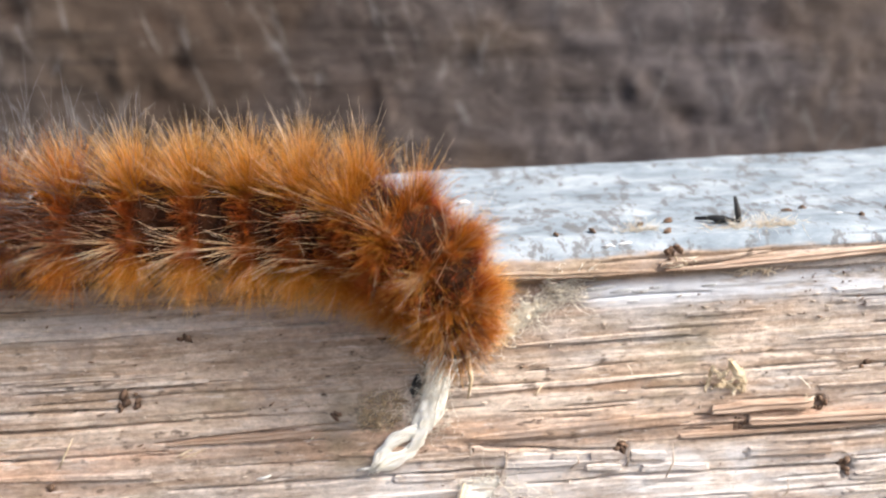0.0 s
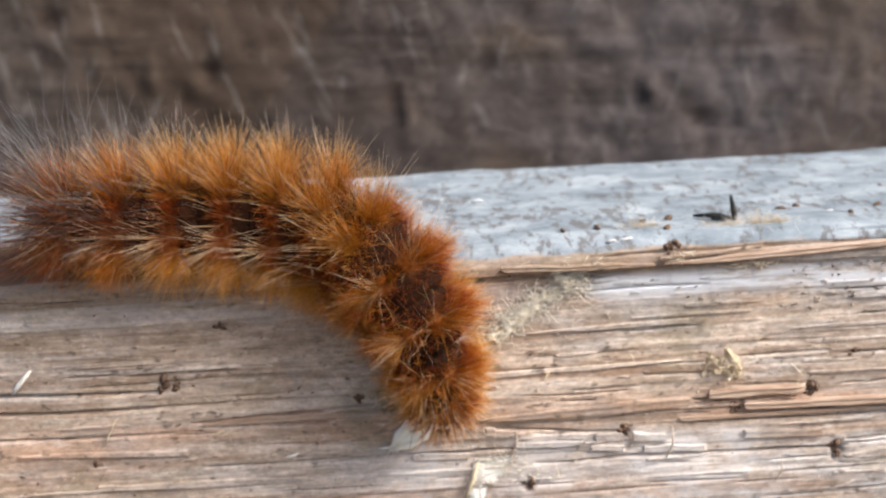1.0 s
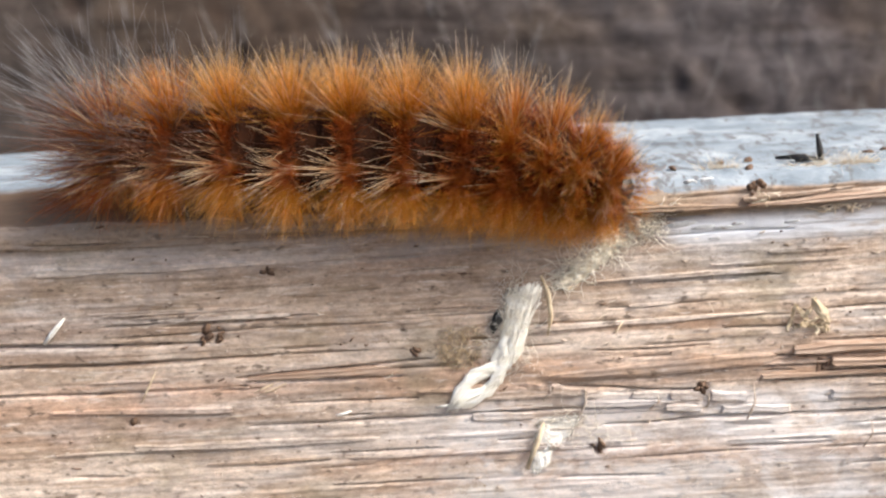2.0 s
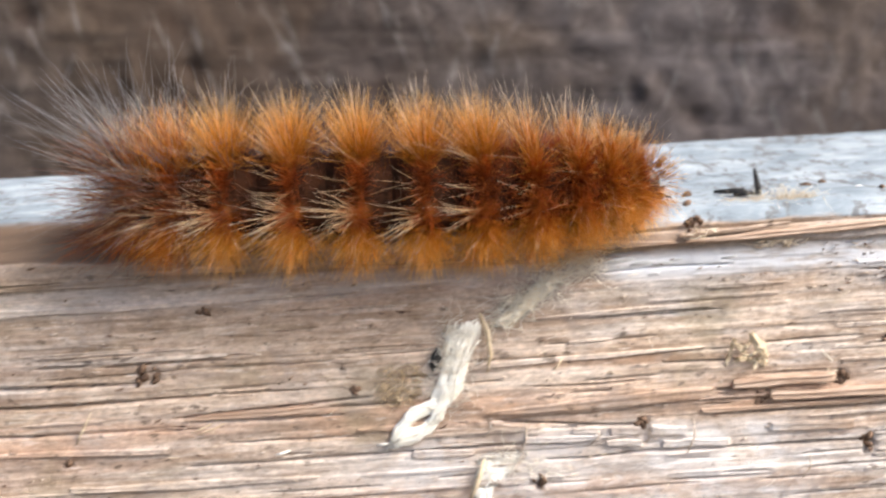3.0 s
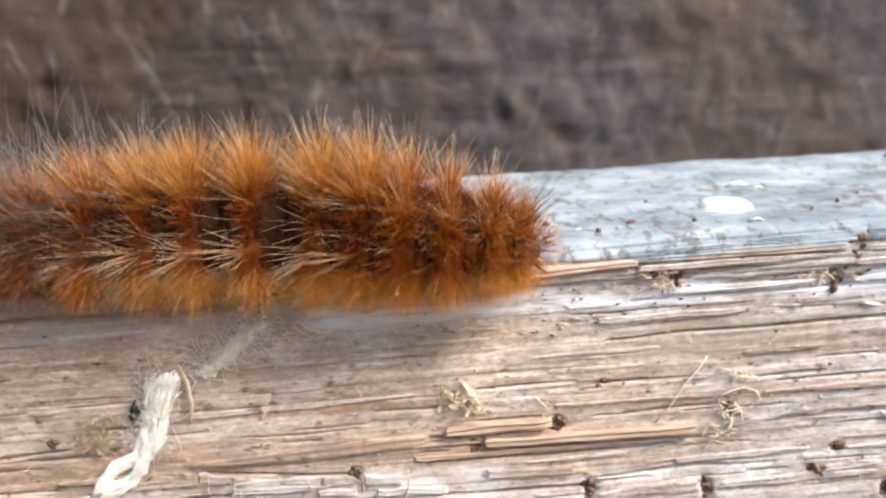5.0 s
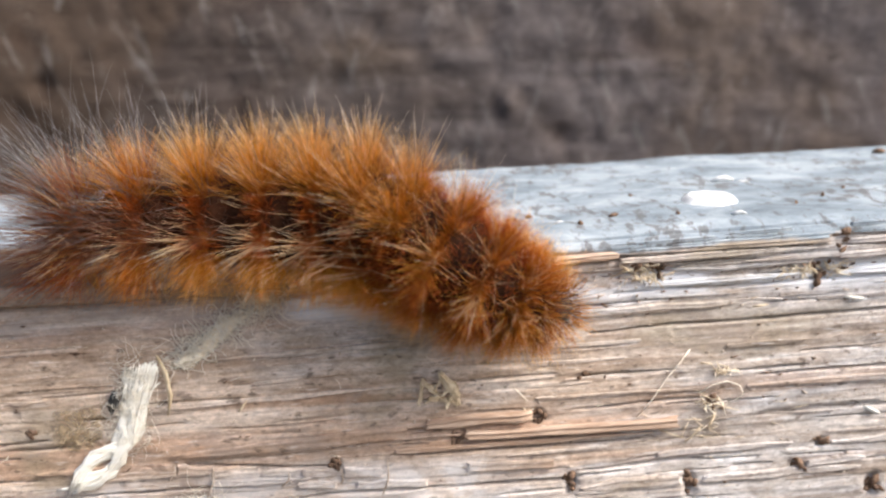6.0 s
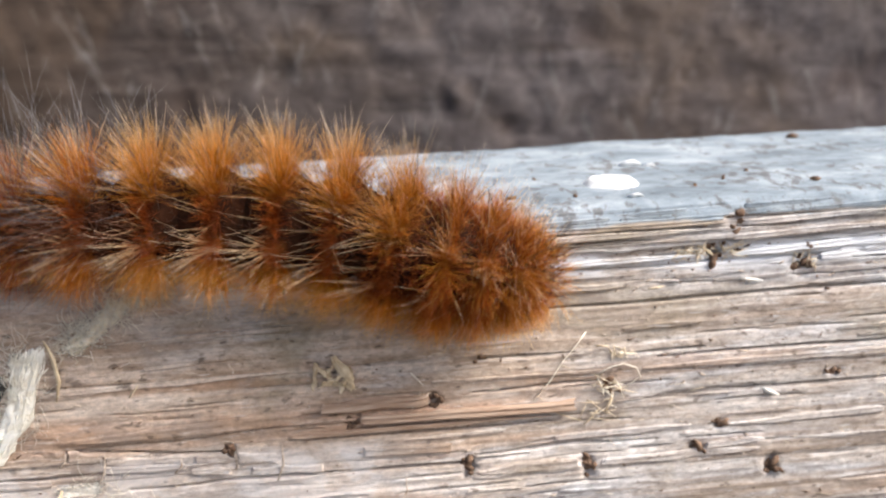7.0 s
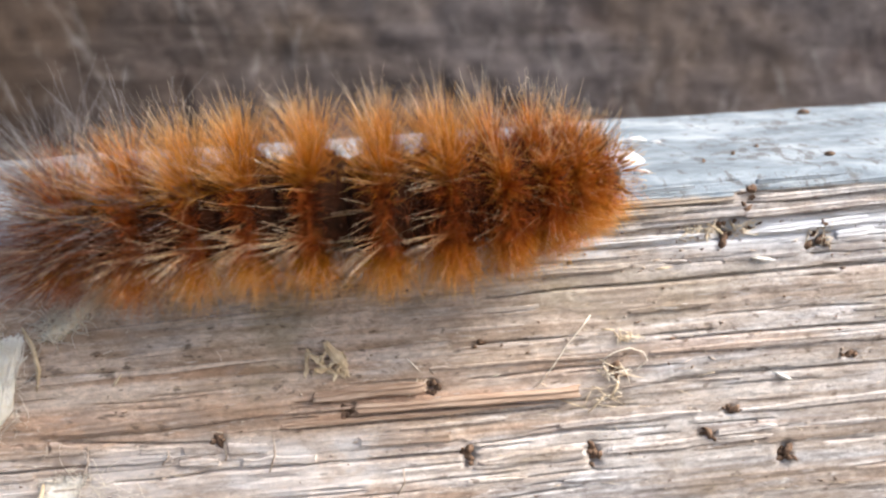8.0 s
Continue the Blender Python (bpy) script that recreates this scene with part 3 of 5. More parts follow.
def leg_mesh(long, thick, material):
    pts = [(0, 0, 0), (0.1, 0.25, -0.35 * long), (0.25, 0.2, -0.7 * long), (0.45, -0.1, -long)]
    v, f = tube(pts, [thick, thick * 0.8, thick * 0.55, thick * 0.15], 8)
    return mesh_of("leg", v / 1000, f, material)


def head_mesh():
    """Two rounded lobes with a groove between them, narrowing to the mouth."""
    nu, nv = 18, 28
    t = np.linspace(0.02, np.pi - 0.02, nu)
    a = np.arange(nv) * 2 * np.pi / nv
    tt, aa = np.meshgrid(t, a, indexing="ij")
    groove = 1 - 0.16 * np.exp(-(np.angle(np.exp(1j * aa)) / 0.22) ** 2)
    r = 1.25 * groove * (1 + 0.10 * np.cos(2 * aa))
    v = np.stack([1.05 * np.cos(tt), r * np.sin(tt) * np.sin(aa), r * np.sin(tt) * np.cos(aa) - 0.25 * np.cos(tt)], -1).reshape(-1, 3)
    faces = []
    for i in range(nu - 1):
        for j in range(nv):
            c = (j + 1) % nv
            faces.append([i * nv + j, i * nv + c, (i + 1) * nv + c, (i + 1) * nv + j])
    faces += [list(range(nv))[::-1], list(range((nu - 1) * nv, nu * nv))]
    return mesh_of("head", v / 1000, faces, HORN)


def build_caterpillar():
    rng = np.random.default_rng(5)
    bug = new("caterpillar")
    bug.location = spot(0, 0, 0)
    tagged(bug, "fuzzy orange-brown caterpillar with dark bands crawling on the beam", "caterpillar")
    rings = []
    for k in range(11):
        seg = part("segment", segment_mesh(k, rng), bug, "dark body ring with rusty warts")
        rings.append(seg)
        full = 0.7 if k in (0, 10) else 1.0
        front = max(0, k - 6.5) / 3.5         # 0 to 1 over the last rings before the head
        rear = max(0.0, 1 - k / 5)            # how strongly the hairs of the tail are combed back
        size = 1 - 0.22 * front
        lean = -0.10 - 0.25 * rear + 0.35 * front
        dull = k < 2
        tall = 1 - 0.38 * front               # the fringe along the back sinks towards the head
        for s in (-1, 1):
            # upright fringe along the back
            along = 0.44 if k < 7 else 0.36
            part("hair_tuft", tuft(k, (20 if k < 7 else 40) * s, int((270 if k < 7 else 120) * full), (1.4 * tall, 5.1 * tall), (along, 0.34), lean, 0.0115, RUSSET if k == 0 else ORANGE if dull else GOLD, rng, disc=(0.36 if k < 7 else 0.26, 0.50)), seg, "golden orange hair tuft" if not dull else "brownish orange hair tuft")
            part("hair_tuft", tuft(k, 24 * s, int((70 if k < 7 else 36) * full), (0.7 * size, 2.0 * size), (0.45 if k < 7 else 0.28, 0.5), lean, 0.018, RUSSET, rng, disc=(0.36 if k < 7 else 0.22, 0.8)), seg, "short russet hairs at the tuft's foot")
            part("hair_tuft", tuft(k, 20 * s, int((130 if k < 7 else 30) * full), (2.0 * tall, 4.6 * tall), (0.40, 0.4), lean, 0.012, GOLD, rng, disc=(1.0, 0.5)), seg, "loose golden hairs along the back")
            part("bristle_tuft", tuft(k, 24 * s, 22, (4.4 * tall, 6.4 * tall), (0.40, 0.36), lean - 0.15, 0.014, CREAM, rng, "bristle_tuft", (0.3, 0.4), 0.06), seg, "long cream bristles")
            part("bristle_tuft", tuft(k, 20 * s, 7, (4.2 * tall, 6.0 * tall), (0.35, 0.36), lean, 0.022, BLACKHAIR, rng, "bristle_tuft", (0.3, 0.4), 0.06), seg, "few long black bristles")
            if k > 6:
                part("hair_tuft", tuft(k, 12 * s, int(50 * full), (0.8 * size, 3.2 * size), (0.20, 0.5), lean, 0.014, ORANGE, rng, disc=(0.18, 0.6)), seg, "orange hairs across the back")
                part("hair_tuft", tuft(k, 52 * s, int(130 * full), (1.2 * tall, 4.2 * tall), (0.34, 0.40), lean, 0.0115, RUSSET if k < 9 else ORANGE, rng, disc=(0.24, 0.6)), seg, "rusty hair tuft")
                part("hair_tuft", tuft(k, 90 * s, int(130 * full), (1.2 * size, 3.6 * size), (0.40, 0.40), lean, 0.0115, RUSSET if k < 9 else ORANGE, rng, disc=(0.28, 0.6)), seg, "rusty hair tuft")
            if k > 5:
                part("hair_tuft", tuft(k, 106 * s, int(190 * full), (1.6 * size, 4.0 * size), (0.40, 0.34), lean, 0.0115, ORANGE if k < 9 else GOLD_LIT, rng, disc=(0.6, 0.5)), seg, "light orange hair tuft")
                part("hair_tuft", tuft(k, 70 * s, int(210 * full), (0.5 * size, 1.9 * size), (0.55, 0.6), lean, 0.015, RUSSET, rng, disc=(1.2, 1.5)), seg, "loose russet hairs between the tufts")
            # starburst tufts down the side
            part("hair_tuft", tuft(k, 48 * s, int(90 * full), (1.0 * size, 3.0 * size), (0.36, 0.45), lean, 0.0135, RUSSET, rng, disc=(0.30, 0.42)), seg, "russet hair tuft")
            part("hair_tuft", tuft(k, 58 * s, int(100 * full), (0.5 * size, 1.7 * size), (0.36 if k < 6 else 0.6, 0.6), lean, 0.017, RUSSET_SHADE if k < 7 else RUSSET, rng, disc=(0.30 if k < 6 else 0.7, 0.6)), seg, "short russet hair tuft on the side")
            part("hair_tuft", tuft(k, 88 * s, int(100 * full), (0.5 * size, 1.7 * size), (0.40 if k < 6 else 0.6, 0.65), lean - 0.2 * rear, 0.017, RUSSET_SHADE if k < 7 else RUSSET, rng, disc=(0.30 if k < 6 else 0.7, 0.7)), seg, "short russet hair tuft on the side")
            part("hair_tuft", tuft(k, 89 * s, int(90 * full), (1.0 * size, 2.6 * size), (0.60, 0.60), lean - 0.3, 0.014, RUSSET, rng, disc=(0.24, 0.32)), seg, "russet hair tuft")
            part("bristle_tuft", tuft(k, 88 * s, max(5, 36 - 8 * max(0, k - 3)), (2.2 * size, 5.6 * size), (0.45, 0.60), -1.3 + 1.5 * front, 0.0145, CREAM, rng, "bristle_tuft", (0.18, 0.22), 0.06), seg, "long cream bristles")
            part("bristle_tuft", tuft(k, 60 * s, max(3, 8 - 2 * max(0, k - 4)), (2.2 * size, 4.8 * size), (0.45, 0.5), -1.0 + 1.3 * front, 0.0125, CREAM, rng, "bristle_tuft", (0.22, 0.28), 0.06), seg, "long cream bristles")
            part("hair_tuft", tuft(k, 76 * s, int(80 * full), (0.4 * size, 1.3 * size), (0.45, 0.6), lean, 0.019, RUSSET_SHADE, rng, disc=(0.34, 1.3)), seg, "short russet hairs round the ring")
            # fringe over the feet
            part("hair_tuft", tuft(k, 128 * s, int(460 * full), (1.4 * size, 4.4 * size), (0.42, 0.32), lean - 0.15 * rear, 0.0125, RUSSET if k == 0 else ORANGE if dull else GOLD if k < 5 else GOLD_LIT, rng, disc=(0.45, 0.60)), seg, "golden orange hair tuft")
            part("hair_tuft", tuft(k, 114 * s, int(190 * full), (0.7 * size, 2.4 * size), (0.50, 0.45), lean, 0.0135, ORANGE, rng, disc=(0.42, 0.5)), seg, "orange hair tuft")
            part("hair_tuft", tuft(k, 128 * s, int((150 if k < 5 else 270) * full), (1.6 * size, 4.0 * size), (0.45, 0.4), lean, 0.012, GOLD_LIT, rng, disc=(1.2, 0.6)), seg, "loose orange hairs over the feet")
            part("bristle_tuft", tuft(k, 118 * s, int(14 - 5 * front), (2.6 * size, 4.8 * size), (0.45, 0.4), -0.45 + 0.6 * front, 0.013, CREAM, rng, "bristle_tuft", (0.25, 0.4), 0.06), seg, "long cream bristles")
        part("fuzz", fuzz(k, 300 if k < 6 else 700, rng), seg, "short velvety dark fuzz")
        if k < 3:
            for deg in (-35, 0, 35):
                part("tail_hair", tuft(k, deg, (70, 34, 10)[k], (4.0, 11.0 - 1.5 * k), (0.45, 0.5), -0.75 + 0.15 * k, 0.018, GREYHAIR, rng, "tail_hair", (0.9, 0.9)), seg, "long grey tail hairs")
            if k == 0:
                for deg in (-150, -105, -60, -20, 20, 60, 105, 150):
                    part("tail_hair", tuft(k, deg, 90, (3.0, 7.2), (0.45, 0.4), -2.1, 0.018, UMBER if abs(deg) < 110 else RUSSET, rng, "tail_hair", (0.7, 0.7)), seg, "dark brown hairs combed back from the tail")
            for deg in (-75, 75):
                part("tail_hair", tuft(k, deg, (260, 150, 50)[k], (2.4, 6.6), (0.5, 0.55), -0.95, 0.019, UMBER, rng, "tail_hair", (0.7, 0.8)), seg, "dark brown tail hairs")
        if k > 8:
            for deg in (-140, -90, -45, 0, 45, 90, 140):
                part("front_hair", tuft(k, deg, 44 if k == 9 else 30, (1.0, 2.8 if k == 9 else 2.0), (0.4, 0.4), 0.6 + 0.4 * (k - 9), 0.014, GOLD, rng, "front_hair", (0.4, 0.6)), seg, "orange hairs combed over the head")
            part("front_hair", tuft(k, 0, 14, (3.0, 5.0), (0.5, 0.5), 0.8, 0.020, BLACKHAIR, rng, "front_hair", (0.6, 0.8)), seg, "long black hairs over the head")
        if k in (8, 9, 10):
            for s in (-1, 1):
                leg = part("leg", leg_mesh(2.3, 0.34, HORN), seg, "short black jointed leg")
                leg.location = (0, s * 0.0011, -RADII[k] * 0.00085)
                leg.rotation_euler = (radians(-14 * s), 0, 0)
        if k in (0, 2, 3, 4, 5):
            for s in (-1, 1):
                leg = part("proleg", leg_mesh(1.7, 0.62, FLESH), seg, "stubby amber proleg")
                leg.location = (0, s * 0.0012, -RADII[k] * 0.00082)
    head = part("head", head_mesh(), bug, "glossy dark head capsule")
    rings.append(head)
    v, f = joined([tube([(0.8, s * 0.35, -0.75), (1.25, s * 0.15, -1.05), (1.3, s * 0.02, -1.25)], [0.32, 0.28, 0.1], 8) for s in (-1, 1)])
    part("mouth", mesh_of("mouth", v / 1000, f, FLESH), head, "pale amber mouth parts")
    for s in (-1, 1):
        v, f = tube([(0.7, s * 0.85, -0.6), (1.15, s * 1.05, -0.8), (1.6, s * 1.1, -1.0)], [0.14, 0.11, 0.05], 6)
        part("antenna", mesh_of("antenna", v / 1000, f, HORN), head)
    n = 150
    ways = rng.normal(0, 1, (n, 3)) * [0.5, 0.8, 0.8] + [0.6, 0, 0.2]
    roots = ways / np.linalg.norm(ways, axis=1)[:, None] * [1.2, 1.45, 1.45]
    v, f, along = hairs(roots, ways, rng.uniform(0.8, 2.2, n), 0.022, 0.1, rng)
    part("face_hair", mesh_of("face_hair", v / 1000, f, GOLD, True, [("along", along)]), head)
    return rings


build_ground()
build_wall()
beam = build_beam()
rings = build_caterpillar()

# ---- splinters, crumbs and litter ----
def face_at(x, z, off=0.0):
    """A point off millimetres in front of the weathered face."""
    i = min(int(np.searchsorted(SURFACE["x"], x)), len(SURFACE["x"]) - 1)
    k = min(int(np.searchsorted(SURFACE["w"], z)), len(SURFACE["w"]) - 1)
    return np.array([x, -0.05 + 0.085 * z - SURFACE["h"][i, k] - off, z])


def top_at(x, y, off=0.0):
    w = 1.9 + y
    soft = 0.30 * drift(x / 9, w / 4, 31) + 0.14 * drift(x / 2.2, w / 1.2, 32) + 0.06 * drift(x / 0.7, w / 0.6, 33)
    return np.array([x, y, 1.45 + 0.016 * (y - 2.4) + float(soft) - 0.20 + off])


def thing(name, pieces, material, label, category, group="", kind="", layers=(), smooth=True):
    """A loose thing from pieces in millimetres, with its origin at its middle."""
    v, f = joined(pieces) if isinstance(pieces, list) else pieces
    mid = v.mean(0)
    ob = new(name, mesh_of(name, (v - mid) / 1000, f, material, smooth, layers))
    ob.location = spot(*mid)
    return tagged(ob, label, category, group, kind)


def splinter(x0, z0, x1, z1, wide, proud, material, seed, label, bow=0.0, steps=26, off=0.0, taper=True):
    """A split strip of wood that lies along the face, with ragged, tapered ends."""
    pts, rad = [], []
    for s in np.linspace(0, 1, steps):
        p = face_at(x0 + s * (x1 - x0), z0 + s * (z1 - z0), 0.02 + off + bow * math.sin(math.pi * s) + 0.05 * float(drift(np.array(s * 9.0), np.array(0.5), seed)))
        p[2] += 0.16 * wide / 0.3 * (float(drift(np.array(s * 5.0), np.array(2.5), seed)) - 0.5)
        pts.append(p)
        rad.append(wide * (0.72 + 0.5 * float(drift(np.array(s * 7.0), np.array(1.5), seed))) * (min(1.0, 0.2 + 2.2 * (s if seed % 2 else 1 - s), 0.75 + 6 * min(s, 1 - s)) if taper else 1.0))
    pts = np.array(pts)
    for _ in range(3):
        pts[1:-1, 1] = (pts[:-2, 1] + pts[1:-1, 1] + pts[2:, 1]) / 3
    # flat, square-edged section with ragged ends
    sect = np.array([(-1, 0.0), (-0.95, 0.8), (-0.55, 1.0), (0.1, 0.86), (0.6, 1.0), (0.96, 0.7), (1, 0.0), (0, -0.6)])
    sides = len(sect)
    r = np.array(rad)[:, None] * (0.9 + 0.2 * chance(np.arange(steps)[:, None] // 4, np.arange(sides)[None], seed))
    ragged = np.zeros((steps, sides))
    ragged[0], ragged[-1] = 1.2 * wide * chance(np.arange(sides), seed), -1.2 * wide * chance(np.arange(sides), seed + 1)
    ring = pts[:, None] + np.stack([ragged, -proud * sect[None, :, 1] * (0.75 + 0.25 * r / wide), sect[None, :, 0] * r], -1)
    faces = [[a * sides + b, a * sides + (b + 1) % sides, (a + 1) * sides + (b + 1) % sides, (a + 1) * sides + b] for a in range(steps - 1) for b in range(sides)]
    faces += [list(range(sides))[::-1], [(steps - 1) * sides + b for b in range(sides)]]
    shade = (0.60 if material is PALE else 0.28) + 0.25 * float(chance(seed, 5))
    part("splinter", mesh_of("splinter", ring.reshape(-1, 3) / 1000, faces, material if seed in (60, 61, 62, 63, 65) else WOOD, False, [("tone", np.full(steps * sides, shade))]), beam, label)


def build_splinters():
    red, pale, dull = "reddish split fibre strip", "pale bare split fibre strip", "dull brown fibre strip"
    for k, (x0, z0, x1, z1, wide, proud, mat, lab) in enumerate([
        (-1.0, -12.3, 7.4, -12.2, 0.40, 0.50, RUST, red), (1.9, -13.5, 18.8, -13.6, 0.40, 0.45, RUST, red),
        (-3.4, -14.35, 16.8, -14.45, 0.18, 0.24, RUST, red), (-43.0, -12.25, -31.0, -12.1, 0.32, 0.36, RUST, red),
        (-18.0, -0.55, -5.4, -0.75, 0.30, 0.35, RUST, red), (-4.8, -0.75, 14.0, -0.05, 0.32, 0.42, RUST, red),
        (-5.2, -0.35, 3.5, 0.15, 0.14, 0.30, PALE, pale), (12.0, 0.05, 30.5, 0.15, 0.26, 0.36, RUST, red), (14.0, -0.55, 29.5, -0.45, 0.24, 0.3, PALE, pale),
        (17.2, -1.55, 29.2, -1.40, 0.36, 0.38, PALE, pale), (31.8, -0.2, 44.0, 0.2, 0.24, 0.3, PALE, pale), (30.5, -2.75, 41.0, -2.3, 0.30, 0.34, RUST, red),
        (16.0, -2.6, 29.0, -2.55, 0.20, 0.26, PALE, pale), (-20.0, -13.4, -2.0, -12.9, 0.5, 0.22, RUST, red), (11.0, -4.55, 27.0, -4.45, 0.26, 0.24, PALE, pale),
        (24.0, -11.1, 45.0, -11.2, 0.30, 0.24, RUST, red), (17.0, -16.3, 28.0, -16.1, 0.24, 0.20, PALE, pale), (31.0, -16.3, 44.0, -16.1, 0.3, 0.22, PALE, pale),
        (20.5, -18.6, 33.6, -18.5, 0.4, 0.24, PALE, dull), (10.8, -18.5, 19.0, -18.4, 0.5, 0.26, RUST, dull), (29.0, -17.9, 34.0, -17.7, 0.3, 0.26, PALE, pale),
        (-58.0, -14.0, -44.0, -14.6, 0.26, 0.24, PALE, pale), (-52.0, -17.2, -33.0, -17.6, 0.30, 0.24, PALE, dull), (-30.0, -14.0, -24.0, -13.9, 0.22, 0.24, RUST, red),
        (-58.0, -3.2, -40.0, -3.3, 0.3, 0.2, PALE, dull), (-58.0, -1.4, -33.0, -1.3, 0.3, 0.25, RUST, red), (-22.0, -9.6, -3.0, -9.2, 0.22, 0.16, PALE, dull),
        (13.0, 0.7, 21.5, 0.8, 0.14, 0.2, PALE, pale), (18.0, 0.35, 31.0, 0.5, 0.16, 0.22, PALE, pale), (32.2, 0.5, 46.0, 0.8, 0.2, 0.24, PALE, pale), (31.0, -1.2, 45.0, -0.9, 0.26, 0.26, PALE, pale), (33.0, -1.9, 47.0, -1.5, 0.2, 0.24, PALE, pale), (38.2, -3.4, 50.0, -3.0, 0.3, 0.26, PALE, pale),
        (22.0, 1.0, 27.5, 1.1, 0.16, 0.24, PALE, pale), (32.0, 1.1, 39.0, 1.25, 0.18, 0.26, PALE, pale), (-16.0, -6.1, -2.5, -5.9, 0.2, 0.18, PALE, dull),
    ]):
        splinter(x0, z0, x1, z1, wide, proud, mat, 60 + k, lab, taper=k > 1)
    # many small frayed strips, thickest where the face is most split
    rng = np.random.default_rng(17)
    for k in range(84):
        split = k < 50
        x, z = (rng.uniform(8, 42), rng.uniform(-4.6, 0.9) if k < 34 else rng.uniform(-21, -4)) if split else (rng.uniform(-58, 12), rng.uniform(-20, -1.0))
        long = rng.uniform(3, 12)
        wide = rng.uniform(0.08, 0.22) if split else rng.uniform(0.06, 0.15)
        splinter(x, z, x + long, z + rng.normal(0, 0.008) * long, wide, rng.uniform(0.06, 0.13), PALE if rng.random() < 0.65 else RUST, 500 + k, "thin frayed strip of weathered fibre", steps=14, off=0.03)
    # broken plates of a fibre layer, each with its curled, upturned end
    for k, (x0, x1, z, wide) in enumerate([(-22.2, -19.9, -14.2, 0.36), (-19.7, -17.4, -14.6, 0.40), (-17.2, -13.7, -14.95, 0.36), (-13.5, -10.8, -15.3, 0.34), (-10.6, -8.0, -15.55, 0.42), (-7.5, -4.3, -15.8, 0.40), (-17.3, -11.2, -15.85, 0.26), (-11.0, -7.9, -16.5, 0.28), (-26.0, -21.0, -16.4, 0.3), (-6.5, -1.0, -16.9, 0.3), (2.0, 9.0, -16.2, 0.4)]):
        splinter(x0, z + 0.1, x1, z - 0.1, wide, 0.20, PALE if k % 2 else RUST, 120 + k, "broken plate of pale wood fibre", steps=14, taper=False)
    for k, (x, z0, z1) in enumerate([(-17.1, -14.3, -16.6), (-11.5, -15.2, -16.2), (-7.5, -15.2, -17.4), (-4.0, -14.8, -17.6), (-19.8, -13.9, -15.0), (5.2, -18.2, -20.2)]):
        a, b = face_at(x, z0, 0.35), face_at(x - 0.5, z1, 0.30)
        m = (a + b) / 2 + [0.25, -0.3, 0]
        v, f = tube([a, m, b, b + [-0.1, 0.2, -0.3]], [0.03, 0.08, 0.07, 0.03], 6, 0.6, 130 + k)
        part("fibre_curl", mesh_of("fibre_curl", v / 1000, f, PALE), beam, "thin curled straw-coloured fibre")


def build_crumbs():
    """Dark rotten crumbs that fill the pits of the face."""
    rng = np.random.default_rng(8)
    for k, (x, z, rx, rz, deep) in enumerate(HOLES):
        mid = face_at(x, z, 0.0)
        crumb = new("bark_crumb")
        crumb.location = spot(*mid)
        tagged(crumb, "dark brown rotten wood crumb lodged in the beam's face", "wood crumb", "crumbs in the timber's pits")
        for i in range(10):
            px, pz = x + rng.normal(0, rx * 0.5), z + rng.normal(0, rz * 0.45)
            c = face_at(px, pz, 0.04 + 0.08 * deep) - mid
            r = rng.uniform(0.14, 0.32) * (0.6 + 0.5 * max(rx, rz))
            long = np.clip(rng.normal(0, 1, 3), -1.3, 1.3) * [0.8, 0.4, 0.9] * r
            v, f = tube([c - long * 1.3, c - long * 0.5, c + long * 0.5, c + long * 1.3], [r * 0.3, r, r * 0.9, r * 0.25], 6, 0.8, k * 7 + i)
            part("fragment", mesh_of("fragment", v / 1000, f, BARK), crumb)


def build_twig():
    ends = [((-1.0, 4.6), (1.9, 2.7), 0.24), ((0.2, 3.6), (1.5, 3.3), 0.30)]
    pieces = [tube([top_at(*a, 0.25), (top_at(*a, 0.25) + top_at(*b, 0.3)) / 2 + [0, 0.1, 0.12], top_at(*b, 0.3)], [r * 0.5, r, r * 0.55], 7, 1.0, 3) for a, b, r in ends]
    base = top_at(2.0, 3.0, 0.1)
    pieces.append(tube([base, base + [-0.15, 0.1, 1.0], base + [-0.35, 0.2, 2.1]], [0.2, 0.24, 0.12], 7, 1.0, 5))
    thing("twig", pieces, CHAR, "tiny forked black charred twig on the beam's grey top", "twig")


